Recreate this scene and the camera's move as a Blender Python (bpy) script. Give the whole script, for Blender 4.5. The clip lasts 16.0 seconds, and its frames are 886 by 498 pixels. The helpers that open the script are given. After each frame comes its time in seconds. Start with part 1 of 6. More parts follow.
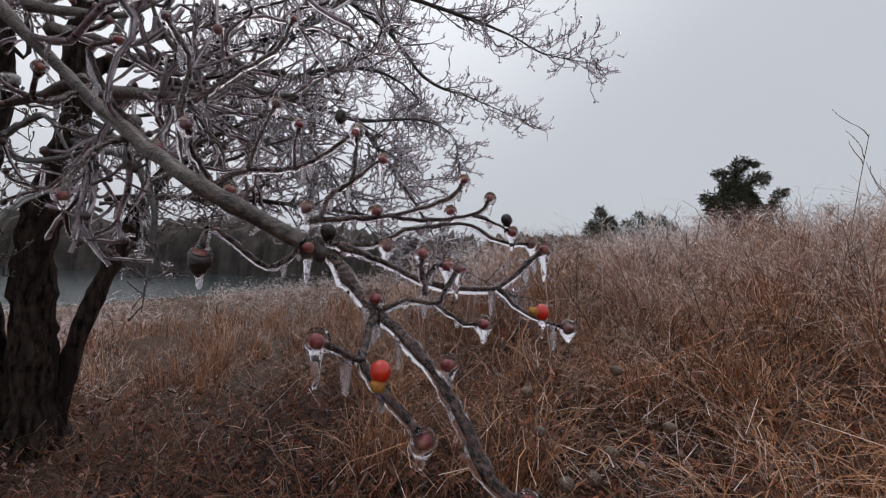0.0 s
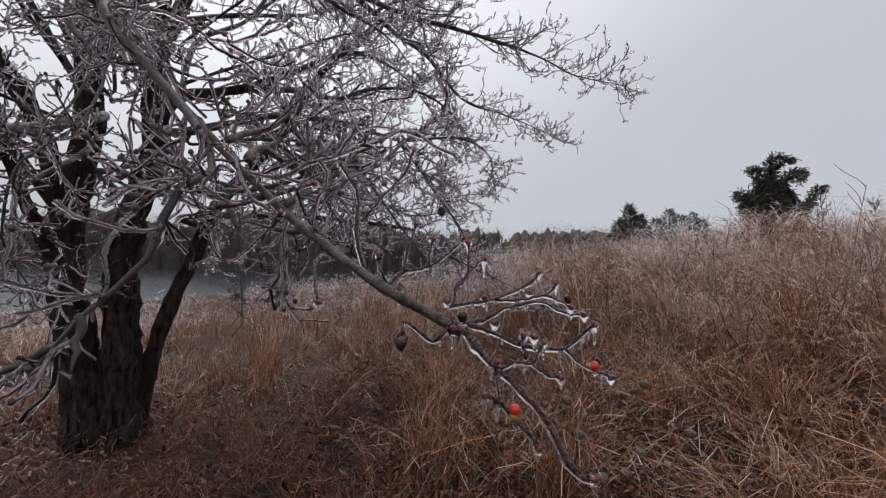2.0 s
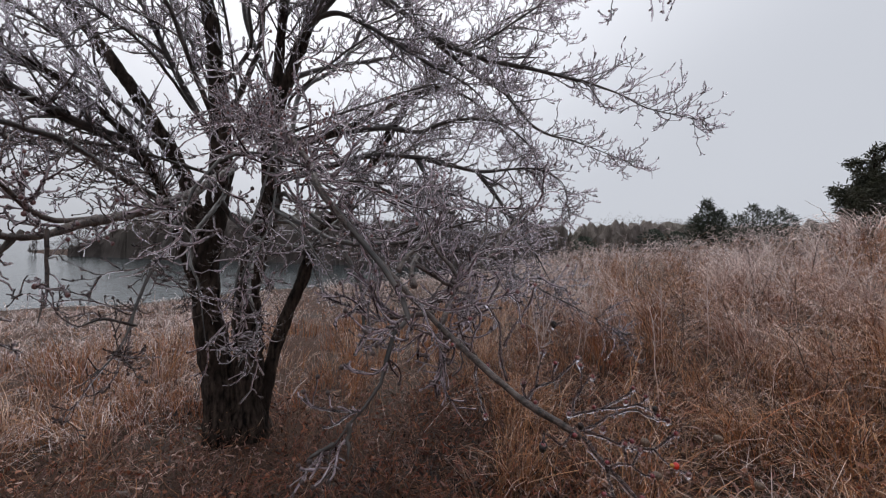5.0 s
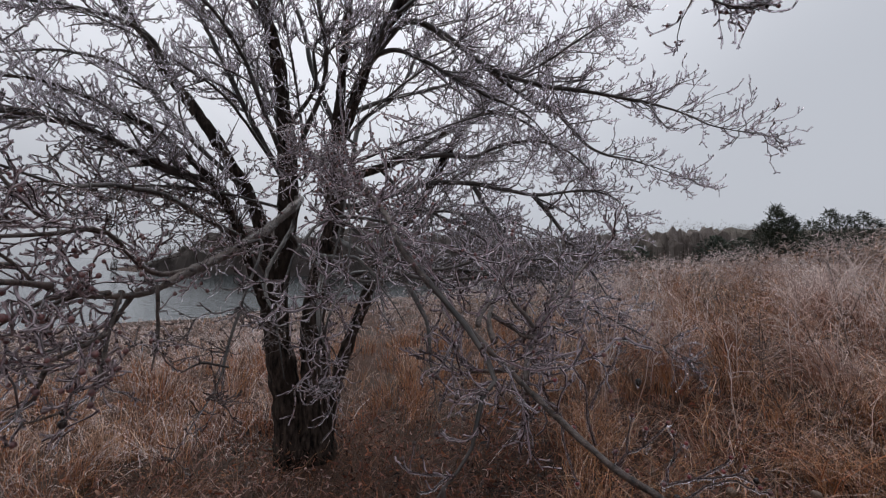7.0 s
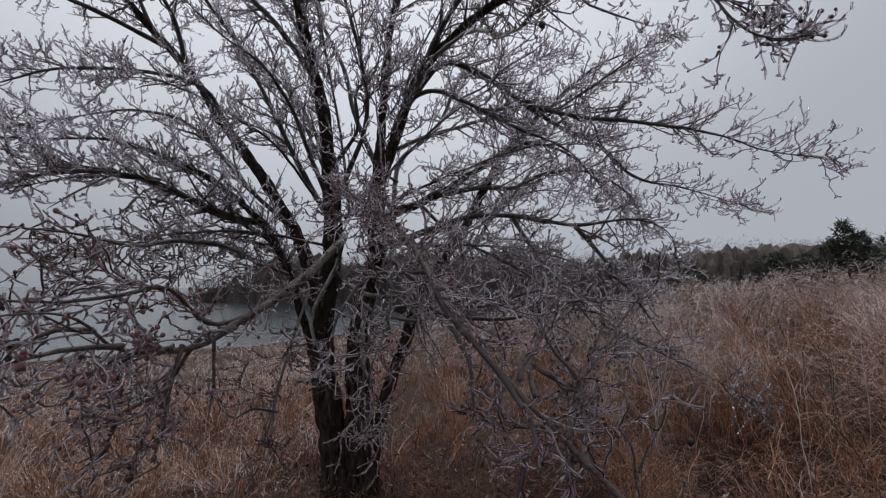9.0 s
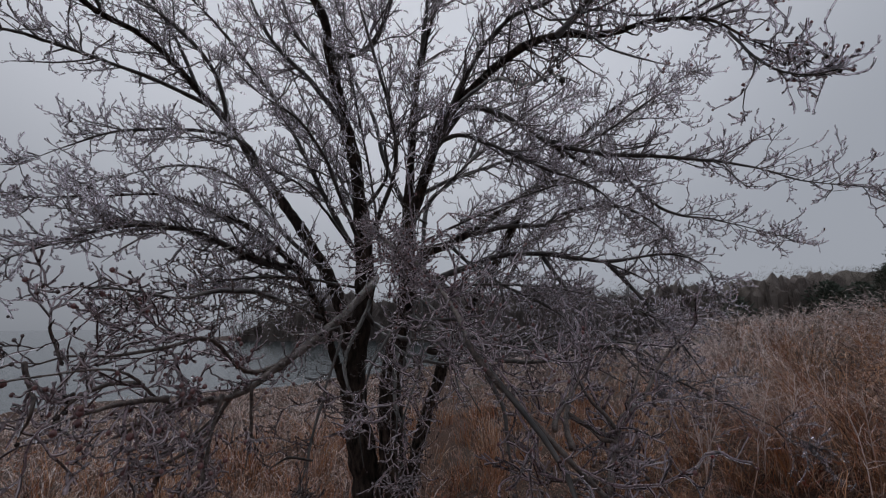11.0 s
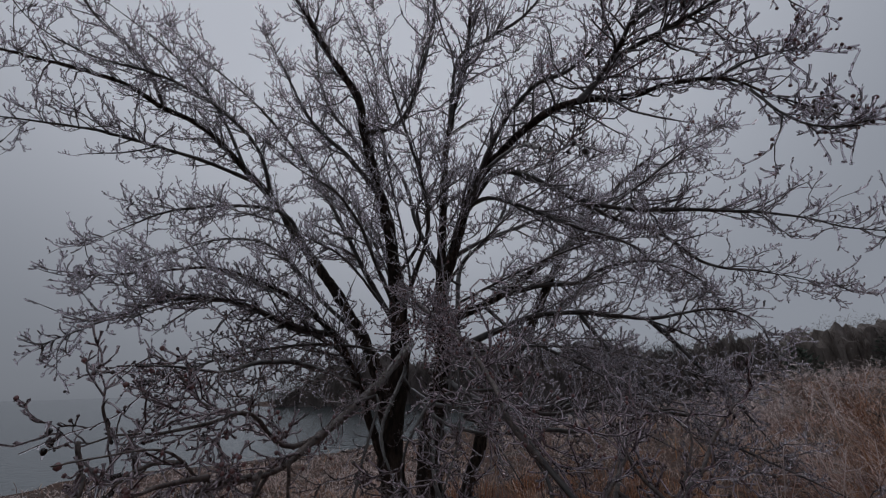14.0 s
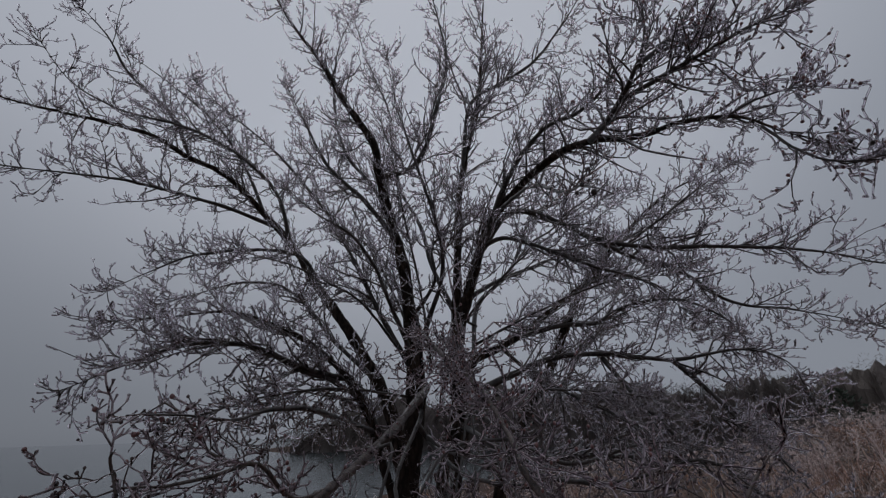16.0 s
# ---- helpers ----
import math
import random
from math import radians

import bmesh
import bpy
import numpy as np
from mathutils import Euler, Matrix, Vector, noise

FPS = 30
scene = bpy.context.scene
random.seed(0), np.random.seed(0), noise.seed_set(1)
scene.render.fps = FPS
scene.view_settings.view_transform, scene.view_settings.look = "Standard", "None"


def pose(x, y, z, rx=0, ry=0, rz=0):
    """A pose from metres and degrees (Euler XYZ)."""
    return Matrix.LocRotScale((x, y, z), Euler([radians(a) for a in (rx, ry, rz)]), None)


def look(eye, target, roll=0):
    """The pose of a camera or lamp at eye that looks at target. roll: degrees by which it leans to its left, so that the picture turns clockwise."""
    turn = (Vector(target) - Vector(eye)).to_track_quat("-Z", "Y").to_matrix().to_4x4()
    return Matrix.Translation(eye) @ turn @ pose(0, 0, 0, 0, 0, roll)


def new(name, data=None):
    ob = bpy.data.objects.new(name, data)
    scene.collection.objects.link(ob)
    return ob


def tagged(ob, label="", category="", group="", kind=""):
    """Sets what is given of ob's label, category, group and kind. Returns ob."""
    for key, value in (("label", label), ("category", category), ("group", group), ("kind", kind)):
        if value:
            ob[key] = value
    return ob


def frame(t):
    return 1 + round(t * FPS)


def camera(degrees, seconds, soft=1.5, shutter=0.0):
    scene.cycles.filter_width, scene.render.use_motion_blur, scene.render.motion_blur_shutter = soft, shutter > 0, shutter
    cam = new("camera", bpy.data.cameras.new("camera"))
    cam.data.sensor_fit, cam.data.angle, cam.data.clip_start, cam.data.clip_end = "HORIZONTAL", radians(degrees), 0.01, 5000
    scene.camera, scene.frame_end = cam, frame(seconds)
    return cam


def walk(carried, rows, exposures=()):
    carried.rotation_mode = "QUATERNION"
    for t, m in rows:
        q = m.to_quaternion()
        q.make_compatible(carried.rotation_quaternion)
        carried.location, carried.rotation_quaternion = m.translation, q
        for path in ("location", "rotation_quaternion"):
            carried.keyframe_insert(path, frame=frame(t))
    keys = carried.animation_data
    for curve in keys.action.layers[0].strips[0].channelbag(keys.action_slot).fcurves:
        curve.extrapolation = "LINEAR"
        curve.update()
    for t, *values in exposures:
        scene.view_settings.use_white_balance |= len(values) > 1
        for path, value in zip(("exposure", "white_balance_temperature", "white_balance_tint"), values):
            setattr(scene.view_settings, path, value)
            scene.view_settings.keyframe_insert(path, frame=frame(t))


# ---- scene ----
cam = camera(90.0, 16.0, soft=1.18)
PATH = [
    (0, (0.033, 0.3, 1.063), (-0.072, 2.295, 1.154), 2.4),
    (0.5, (0.02, 0.242, 1.07), (-0.108, 2.235, 1.164), 2.2),
    (1, (0.003, 0.187, 1.092), (-0.152, 2.179, 1.183), 2.3),
    (1.5, (-0.022, 0.12, 1.122), (-0.206, 2.11, 1.202), 2.3),
    (2, (-0.051, 0.036, 1.167), (-0.269, 2.023, 1.238), 2.2),
    (2.5, (-0.086, -0.057, 1.216), (-0.34, 1.926, 1.273), 2.3),
    (3, (-0.106, -0.126, 1.263), (-0.401, 1.852, 1.304), 2.4),
    (3.5, (-0.123, -0.189, 1.293), (-0.465, 1.781, 1.322), 2.5),
    (4, (-0.132, -0.249, 1.346), (-0.523, 1.713, 1.365), 2.5),
    (6.5, (-0.217, -0.362, 1.553), (-0.861, 1.53, 1.606), 1.5),
    (7, (-0.233, -0.381, 1.574), (-0.929, 1.493, 1.643), 1.3),
    (7.5, (-0.232, -0.387, 1.593), (-0.976, 1.467, 1.684), 1.0),
    (8, (-0.217, -0.392, 1.615), (-1.005, 1.443, 1.731), 0.8),
    (8.5, (-0.214, -0.398, 1.639), (-1.043, 1.416, 1.782), 0.5),
    (9, (-0.215, -0.405, 1.661), (-1.081, 1.389, 1.835), 0.3),
    (11.5, (-0.194, -0.436, 1.702), (-1.187, 1.258, 2.082), -0.9),
    (12, (-0.189, -0.441, 1.71), (-1.198, 1.233, 2.134), -1.1),
    (12.5, (-0.184, -0.443, 1.714), (-1.211, 1.208, 2.181), -1.2),
    (13, (-0.177, -0.447, 1.718), (-1.217, 1.182, 2.229), -1.4),
    (13.5, (-0.175, -0.451, 1.723), (-1.229, 1.157, 2.275), -1.5),
    (14, (-0.179, -0.452, 1.726), (-1.247, 1.132, 2.319), -1.7),
    (14.5, (-0.18, -0.449, 1.731), (-1.258, 1.112, 2.364), -1.7),
    (15, (-0.175, -0.444, 1.734), (-1.257, 1.095, 2.411), -1.8),
    (15.5, (-0.17, -0.441, 1.736), (-1.255, 1.076, 2.457), -1.8),
    (16, (-0.164, -0.436, 1.739), (-1.255, 1.057, 2.502), -1.8),
]
EXPOSURES = [(0, 0.1, 6500, 11), (2, 0.1, 6500, 11), (4, 0.25, 6500, 12), (6.5, 0.08, 6450, 12), (9, -0.32, 6350, 12), (12.5, -0.83, 6200, 12), (16, -1.14, 6100, 12)]
walk(cam, [(t, look(eye, target, roll)) for t, eye, target, roll in PATH], EXPOSURES)

# ---- light: an overcast winter sky ----
world = bpy.data.worlds.new("overcast_sky")
scene.world = world
world.use_nodes = True
wn, wl = world.node_tree.nodes, world.node_tree.links
wn.clear()
w_out = wn.new("ShaderNodeOutputWorld")
w_bg = wn.new("ShaderNodeBackground")
w_sky = wn.new("ShaderNodeTexSky")
w_sky.sky_type = "NISHITA"
w_sky.sun_disc = False
w_sky.sun_elevation = radians(57)
w_sky.sun_rotation = radians(-45)
w_hsv = wn.new("ShaderNodeHueSaturation")
w_hsv.inputs["Saturation"].default_value = 0.12
w_hsv.inputs["Value"].default_value = 0.06
w_co = wn.new("ShaderNodeTexCoord")
w_sep = wn.new("ShaderNodeSeparateXYZ")
SUN_WAY = Vector((-0.43, 0.43, 0.95)).normalized()  # behind the clouds, over the lake
w_dot = wn.new("ShaderNodeVectorMath")
w_dot.operation = "DOT_PRODUCT"
w_dot.inputs[1].default_value = SUN_WAY
w_glow = wn.new("ShaderNodeMapRange")
w_glow.interpolation_type = "SMOOTHERSTEP"
w_glow.inputs["From Min"].default_value, w_glow.inputs["From Max"].default_value = 0.42, 1.0
w_glow.inputs["To Min"].default_value, w_glow.inputs["To Max"].default_value = 0.0, 1.0
w_ramp = wn.new("ShaderNodeValToRGB")
w_ramp.color_ramp.elements[0].position = 0.0
w_ramp.color_ramp.elements[0].color = (0.562, 0.596, 0.65, 1)
w_ramp.color_ramp.elements[1].position = 1.0
w_ramp.color_ramp.elements[1].color = (1.03, 1.06, 1.12, 1)
w_low = wn.new("ShaderNodeMapRange")
w_low.inputs["From Min"].default_value, w_low.inputs["From Max"].default_value = 0.0, 0.55
w_low.inputs["To Min"].default_value, w_low.inputs["To Max"].default_value = 0.86, 1.0
w_noise = wn.new("ShaderNodeTexNoise")
w_noise.inputs["Scale"].default_value = 1.7
w_noise.inputs["Detail"].default_value = 3
w_nmap = wn.new("ShaderNodeMapRange")
w_nmap.inputs["To Min"].default_value = 0.93
w_nmap.inputs["To Max"].default_value = 1.07
w_mul = wn.new("ShaderNodeMixRGB")
w_mul.blend_type = "MULTIPLY"
w_mul.inputs[0].default_value = 1
w_mul2 = wn.new("ShaderNodeMixRGB")
w_mul2.blend_type = "MULTIPLY"
w_mul2.inputs[0].default_value = 1
w_mix = wn.new("ShaderNodeMixRGB")
w_mix.inputs[0].default_value = 0.85
wl.new(w_co.outputs["Generated"], w_sep.inputs[0])
wl.new(w_co.outputs["Generated"], w_noise.inputs["Vector"])
wl.new(w_co.outputs["Generated"], w_dot.inputs[0])
wl.new(w_dot.outputs["Value"], w_glow.inputs["Value"])
wl.new(w_glow.outputs[0], w_ramp.inputs[0])
wl.new(w_sep.outputs["Z"], w_low.inputs["Value"])
w_west = wn.new("ShaderNodeMapRange")  # mist over the open lake
w_west.inputs["From Min"].default_value, w_west.inputs["From Max"].default_value = -1.0, -0.35
w_west.inputs["To Min"].default_value, w_west.inputs["To Max"].default_value = 0.60, 0.92
wl.new(w_sep.outputs["X"], w_west.inputs["Value"])
wl.new(w_west.outputs[0], w_low.inputs["To Min"])
wl.new(w_noise.outputs["Fac"], w_nmap.inputs["Value"])
wl.new(w_ramp.outputs[0], w_mul.inputs[1])
wl.new(w_nmap.outputs[0], w_mul.inputs[2])
wl.new(w_mul.outputs[0], w_mul2.inputs[1])
wl.new(w_low.outputs[0], w_mul2.inputs[2])
wl.new(w_sky.outputs[0], w_hsv.inputs["Color"])
wl.new(w_hsv.outputs[0], w_mix.inputs[1])
wl.new(w_mul2.outputs[0], w_mix.inputs[2])
wl.new(w_mix.outputs[0], w_bg.inputs["Color"])
w_bg.inputs["Strength"].default_value = 1.0
wl.new(w_bg.outputs[0], w_out.inputs[0])

sun_data = bpy.data.lights.new("sun", "SUN")
sun_data.energy, sun_data.angle, sun_data.color = 0.6, radians(40), (1.0, 0.97, 0.93)
sun = new("sun", sun_data)
sun.matrix_world = look(SUN_WAY * 50, (0, 0, 0))


# ---- materials ----
def material(name, c1, c2, scale, rough=0.7, bump=0.0, bscale=None, c3=None, c3scale=None, metal=0.0, coat=0.0, spec=0.5, stretch=(1, 1, 1), lo=0.35, hi=0.65, coords="Object"):
    """Two colours mixed by noise, a third in larger patches, and a fine relief."""
    m = bpy.data.materials.new(name)
    m.use_nodes = True
    n, l = m.node_tree.nodes, m.node_tree.links
    b = n["Principled BSDF"]
    co = n.new("ShaderNodeTexCoord")
    mp = n.new("ShaderNodeMapping")
    mp.inputs["Scale"].default_value = stretch
    l.new(co.outputs[coords], mp.inputs["Vector"])
    no = n.new("ShaderNodeTexNoise")
    no.inputs["Scale"].default_value = scale
    no.inputs["Detail"].default_value = 5
    l.new(mp.outputs[0], no.inputs["Vector"])
    mr = n.new("ShaderNodeMapRange")
    mr.inputs["From Min"].default_value, mr.inputs["From Max"].default_value = lo, hi
    l.new(no.outputs["Fac"], mr.inputs["Value"])
    mx = n.new("ShaderNodeMixRGB")
    mx.inputs[1].default_value, mx.inputs[2].default_value = (*c1, 1), (*c2, 1)
    l.new(mr.outputs[0], mx.inputs[0])
    out = mx.outputs[0]
    if c3:
        n3 = n.new("ShaderNodeTexNoise")
        n3.inputs["Scale"].default_value = c3scale
        n3.inputs["Detail"].default_value = 3
        l.new(mp.outputs[0], n3.inputs["Vector"])
        r3 = n.new("ShaderNodeMapRange")
        r3.inputs["From Min"].default_value, r3.inputs["From Max"].default_value = 0.45, 0.7
        l.new(n3.outputs["Fac"], r3.inputs["Value"])
        m3 = n.new("ShaderNodeMixRGB")
        m3.inputs[2].default_value = (*c3, 1)
        l.new(r3.outputs[0], m3.inputs[0])
        l.new(out, m3.inputs[1])
        out = m3.outputs[0]
    l.new(out, b.inputs["Base Color"])
    b.inputs["Roughness"].default_value = rough
    b.inputs["Metallic"].default_value = metal
    b.inputs["Specular IOR Level"].default_value = spec
    b.inputs["Coat Weight"].default_value = coat
    b.inputs["Coat Roughness"].default_value = 0.08
    b.inputs["Coat IOR"].default_value = 1.45
    if bump:
        bn = n.new("ShaderNodeTexNoise")
        bn.inputs["Scale"].default_value = bscale or scale * 3
        bn.inputs["Detail"].default_value = 4
        l.new(mp.outputs[0], bn.inputs["Vector"])
        bu = n.new("ShaderNodeBump")
        bu.inputs["Strength"].default_value = 0.8
        bu.inputs["Distance"].default_value = bump
        l.new(bn.outputs["Fac"], bu.inputs["Height"])
        l.new(bu.outputs[0], b.inputs["Normal"])
    return m


def blade_material(name, root, stem, ice, ice_from, ice_to, rough=0.5, coat=0.3):
    """Dry stalks: colours vary from stalk to stalk (first texture axis) and ice sits on their upper ends (second axis)."""
    m = bpy.data.materials.new(name)
    m.use_nodes = True
    n, l = m.node_tree.nodes, m.node_tree.links
    b = n["Principled BSDF"]
    uv = n.new("ShaderNodeUVMap")
    uv.uv_map = "stalk"
    sp = n.new("ShaderNodeSeparateXYZ")
    l.new(uv.outputs[0], sp.inputs[0])
    ra = n.new("ShaderNodeValToRGB")
    els = ra.color_ramp.elements
    els[0].position, els[0].color = 0.0, (*root, 1)
    els[1].position, els[1].color = 1.0, (*stem[-1], 1)
    for i, c in enumerate(stem[:-1]):
        e = els.new((i + 1) / len(stem))
        e.color = (*c, 1)
    l.new(sp.outputs["X"], ra.inputs[0])
    co = n.new("ShaderNodeTexCoord")
    no = n.new("ShaderNodeTexNoise")
    no.inputs["Scale"].default_value = 1.1
    no.inputs["Detail"].default_value = 3
    l.new(co.outputs["Object"], no.inputs["Vector"])
    ad = n.new("ShaderNodeMath")
    ad.operation = "MULTIPLY_ADD"
    ad.inputs[1].default_value, ad.inputs[2].default_value = 1.1, -0.55
    l.new(no.outputs["Fac"], ad.inputs[0])
    sm = n.new("ShaderNodeMath")
    l.new(ad.outputs[0], sm.inputs[0])
    l.new(sp.outputs["Y"], sm.inputs[1])
    mr = n.new("ShaderNodeMapRange")
    mr.inputs["From Min"].default_value, mr.inputs["From Max"].default_value = ice_from, ice_to
    l.new(sm.outputs[0], mr.inputs["Value"])
    mx = n.new("ShaderNodeMixRGB")
    mx.inputs[2].default_value = (*ice, 1)
    l.new(mr.outputs[0], mx.inputs[0])
    l.new(ra.outputs[0], mx.inputs[1])
    l.new(mx.outputs[0], b.inputs["Base Color"])
    b.inputs["Roughness"].default_value = rough
    b.inputs["Coat Weight"].default_value = coat
    b.inputs["Coat Roughness"].default_value = 0.12
    return m


def ice_material(name, tint, rough):
    m = bpy.data.materials.new(name)
    m.use_nodes = True
    b = m.node_tree.nodes["Principled BSDF"]
    b.inputs["Base Color"].default_value = (*tint, 1)
    b.inputs["Transmission Weight"].default_value = 1.0
    b.inputs["IOR"].default_value = 1.31
    n, l = m.node_tree.nodes, m.node_tree.links
    no = n.new("ShaderNodeTexNoise")
    no.inputs["Scale"].default_value = 95
    co = n.new("ShaderNodeTexCoord")
    l.new(co.outputs["Object"], no.inputs["Vector"])
    mr = n.new("ShaderNodeMapRange")
    mr.inputs["To Min"].default_value, mr.inputs["To Max"].default_value = rough * 0.3, rough * 1.7
    l.new(no.outputs["Fac"], mr.inputs["Value"])
    l.new(mr.outputs[0], b.inputs["Roughness"])
    bu = n.new("ShaderNodeBump")
    bu.inputs["Strength"].default_value = 0.5
    bu.inputs["Distance"].default_value = 0.004
    l.new(no.outputs["Fac"], bu.inputs["Height"])
    l.new(bu.outputs[0], b.inputs["Normal"])
    return m


# soil colour kept extra dark to deepen the shade between the stalks
M_GROUND = material("meadow_litter", (0.006, 0.003, 0.002), (0.13, 0.056, 0.030), 95, 0.95, 0.04, 60, (0.06, 0.042, 0.030), 0.6)
M_BARK = material("wet_bark", (0.006, 0.0042, 0.0036), (0.090, 0.065, 0.052), 30, 0.9, 0.05, 50, (0.030, 0.022, 0.018), 6, spec=0.15, stretch=(1, 1, 0.3))
M_LIMB = material("iced_limb_bark", (0.012, 0.009, 0.008), (0.050, 0.038, 0.033), 30, 0.5, 0.003, 60, (0.085, 0.070, 0.062), 7, coat=0.4)
M_BRANCH = material("iced_side_branch", (0.020, 0.014, 0.013), (0.15, 0.120, 0.115), 40, 0.4, 0.002, 90, (0.085, 0.066, 0.060), 9, coat=0.8, lo=0.48, hi=0.62)
M_TWIG = material("iced_twig", (0.12, 0.090, 0.092), (0.96, 0.880, 0.900), 45, 0.3, 0.002, 90, (0.90, 0.82, 0.845), 4, coat=1.0, lo=0.34, hi=0.44)


def glaze(m, share, rough, tint=(0.99, 0.95, 0.98, 1)):
    """A share of clear ice that bends the light of the sky behind it."""
    n, l = m.node_tree.nodes, m.node_tree.links
    gl = n.new("ShaderNodeBsdfGlass")
    gl.inputs["Color"].default_value = tint
    gl.inputs["IOR"].default_value = 1.31
    gl.inputs["Roughness"].default_value = rough
    mx = n.new("ShaderNodeMixShader")
    mx.inputs[0].default_value = share
    l.new(n["Principled BSDF"].outputs[0], mx.inputs[1])
    l.new(gl.outputs[0], mx.inputs[2])
    l.new(mx.outputs[0], n["Material Output"].inputs["Surface"])


def bare_stripe(m, bark, lo, hi):
    """Bark that shows along one side of each twig, where the ice is thin."""
    n, l = m.node_tree.nodes, m.node_tree.links
    b = n["Principled BSDF"]
    was = b.inputs["Base Color"].links[0].from_socket
    uv = n.new("ShaderNodeUVMap")
    uv.uv_map = "stalk"
    sp = n.new("ShaderNodeSeparateXYZ")
    l.new(uv.outputs[0], sp.inputs[0])
    mr = n.new("ShaderNodeMapRange")
    mr.interpolation_type = "SMOOTHSTEP"
    mr.inputs["From Min"].default_value, mr.inputs["From Max"].default_value = lo, hi
    l.new(sp.outputs["X"], mr.inputs["Value"])
    mx = n.new("ShaderNodeMixRGB")
    mx.inputs[1].default_value = (*bark, 1)
    l.new(mr.outputs[0], mx.inputs[0])
    l.new(was, mx.inputs[2])
    l.new(mx.outputs[0], b.inputs["Base Color"])
    return mr.outputs[0]


def ice_side(m, share, ice):
    """Clear ice only where the stripe is iced."""
    n, l = m.node_tree.nodes, m.node_tree.links
    mu = n.new("ShaderNodeMath")
    mu.operation = "MULTIPLY"
    mu.inputs[1].default_value = share
    l.new(ice, mu.inputs[0])
    mix = n["Material Output"].inputs["Surface"].links[0].from_node
    l.new(mu.outputs[0], mix.inputs[0])


glaze(M_TWIG, 0.58, 0.04, (1.0, 0.97, 1.0, 1))
ice_side(M_TWIG, 0.86, bare_stripe(M_TWIG, (0.030, 0.020, 0.019), 0.13, 0.22))
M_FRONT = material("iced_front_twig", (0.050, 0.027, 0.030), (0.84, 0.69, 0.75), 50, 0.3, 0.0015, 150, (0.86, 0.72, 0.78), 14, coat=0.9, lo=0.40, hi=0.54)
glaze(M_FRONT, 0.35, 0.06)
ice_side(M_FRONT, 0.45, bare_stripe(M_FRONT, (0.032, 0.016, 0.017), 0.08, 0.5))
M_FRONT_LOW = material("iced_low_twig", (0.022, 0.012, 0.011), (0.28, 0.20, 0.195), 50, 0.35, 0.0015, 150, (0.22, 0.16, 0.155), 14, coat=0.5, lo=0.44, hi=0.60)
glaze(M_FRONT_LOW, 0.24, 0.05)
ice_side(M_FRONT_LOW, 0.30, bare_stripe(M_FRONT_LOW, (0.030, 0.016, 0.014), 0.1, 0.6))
M_RUDDY = material("iced_ruddy_twig", (0.040, 0.020, 0.020), (0.70, 0.56, 0.585), 60, 0.3, 0.0015, 150, (0.80, 0.67, 0.71), 14, coat=0.9, lo=0.38, hi=0.52)
glaze(M_RUDDY, 0.30, 0.05)
ice_side(M_RUDDY, 0.45, bare_stripe(M_RUDDY, (0.040, 0.019, 0.019), 0.06, 0.42))
M_TIP = material("twig_buds", (0.030, 0.018, 0.018), (0.095, 0.055, 0.050), 60, 0.4, coat=0.6)
M_NEAR = material("iced_branch_bark", (0.016, 0.010, 0.008), (0.115, 0.076, 0.060), 110, 0.45, 0.005, 240, (0.145, 0.108, 0.093), 34, coat=0.45)
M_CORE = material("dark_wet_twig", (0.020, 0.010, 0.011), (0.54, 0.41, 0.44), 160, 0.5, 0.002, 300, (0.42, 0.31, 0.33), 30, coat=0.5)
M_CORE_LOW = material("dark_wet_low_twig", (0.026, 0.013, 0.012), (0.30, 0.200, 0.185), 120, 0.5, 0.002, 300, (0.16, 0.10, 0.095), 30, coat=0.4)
M_TIPBARK = material("knobbly_tip_bark", (0.018, 0.009, 0.008), (0.24, 0.150, 0.125), 210, 0.55, 0.004, 420, (0.10, 0.055, 0.050), 60, lo=0.42, hi=0.64)
M_ICE = ice_material("clear_ice", (1.0, 0.945, 0.97), 0.06)
M_BERRY = material("dull_fruit_skin", (0.17, 0.018, 0.024), (0.40, 0.075, 0.085), 130, 0.4, 0.0006, 300, (0.28, 0.17, 0.10), 60, coat=0.4)
M_BUD = material("mauve_fruit_remains", (0.10, 0.040, 0.040), (0.26, 0.115, 0.11), 90, 0.4, coat=0.6)
M_RED = material("bright_red_fruit_skin", (0.56, 0.012, 0.008), (0.74, 0.035, 0.010), 90, 0.3, 0.0004, 300, coat=0.8)
M_HUSK = material("yellow_husk", (0.55, 0.26, 0.04), (0.34, 0.13, 0.03), 180, 0.6, 0.0005, 400)
M_DEAD = material("shrivelled_fruit", (0.012, 0.009, 0.008), (0.045, 0.028, 0.022), 120, 0.5, 0.001, 300, coat=0.5)
M_SEED = material("dry_seed_head", (0.050, 0.030, 0.020), (0.24, 0.155, 0.105), 160, 0.55, 0.001, 300, coat=0.4)
M_STALK = material("dry_stalk", (0.16, 0.085, 0.055), (0.40, 0.27, 0.20), 30, 0.6, coat=0.5)
M_CEDAR = material("cedar_foliage", (0.016, 0.022, 0.013), (0.058, 0.070, 0.042), 3, 0.75, c3=(0.085, 0.095, 0.078), c3scale=5.0)
M_JUNIPER = material("juniper_foliage", (0.022, 0.026, 0.016), (0.085, 0.088, 0.052), 3, 0.75, c3=(0.15, 0.145, 0.115), c3scale=5.0)
M_PINE = material("far_evergreen", (0.050, 0.064, 0.050), (0.10, 0.12, 0.09), 0.5, 0.85)
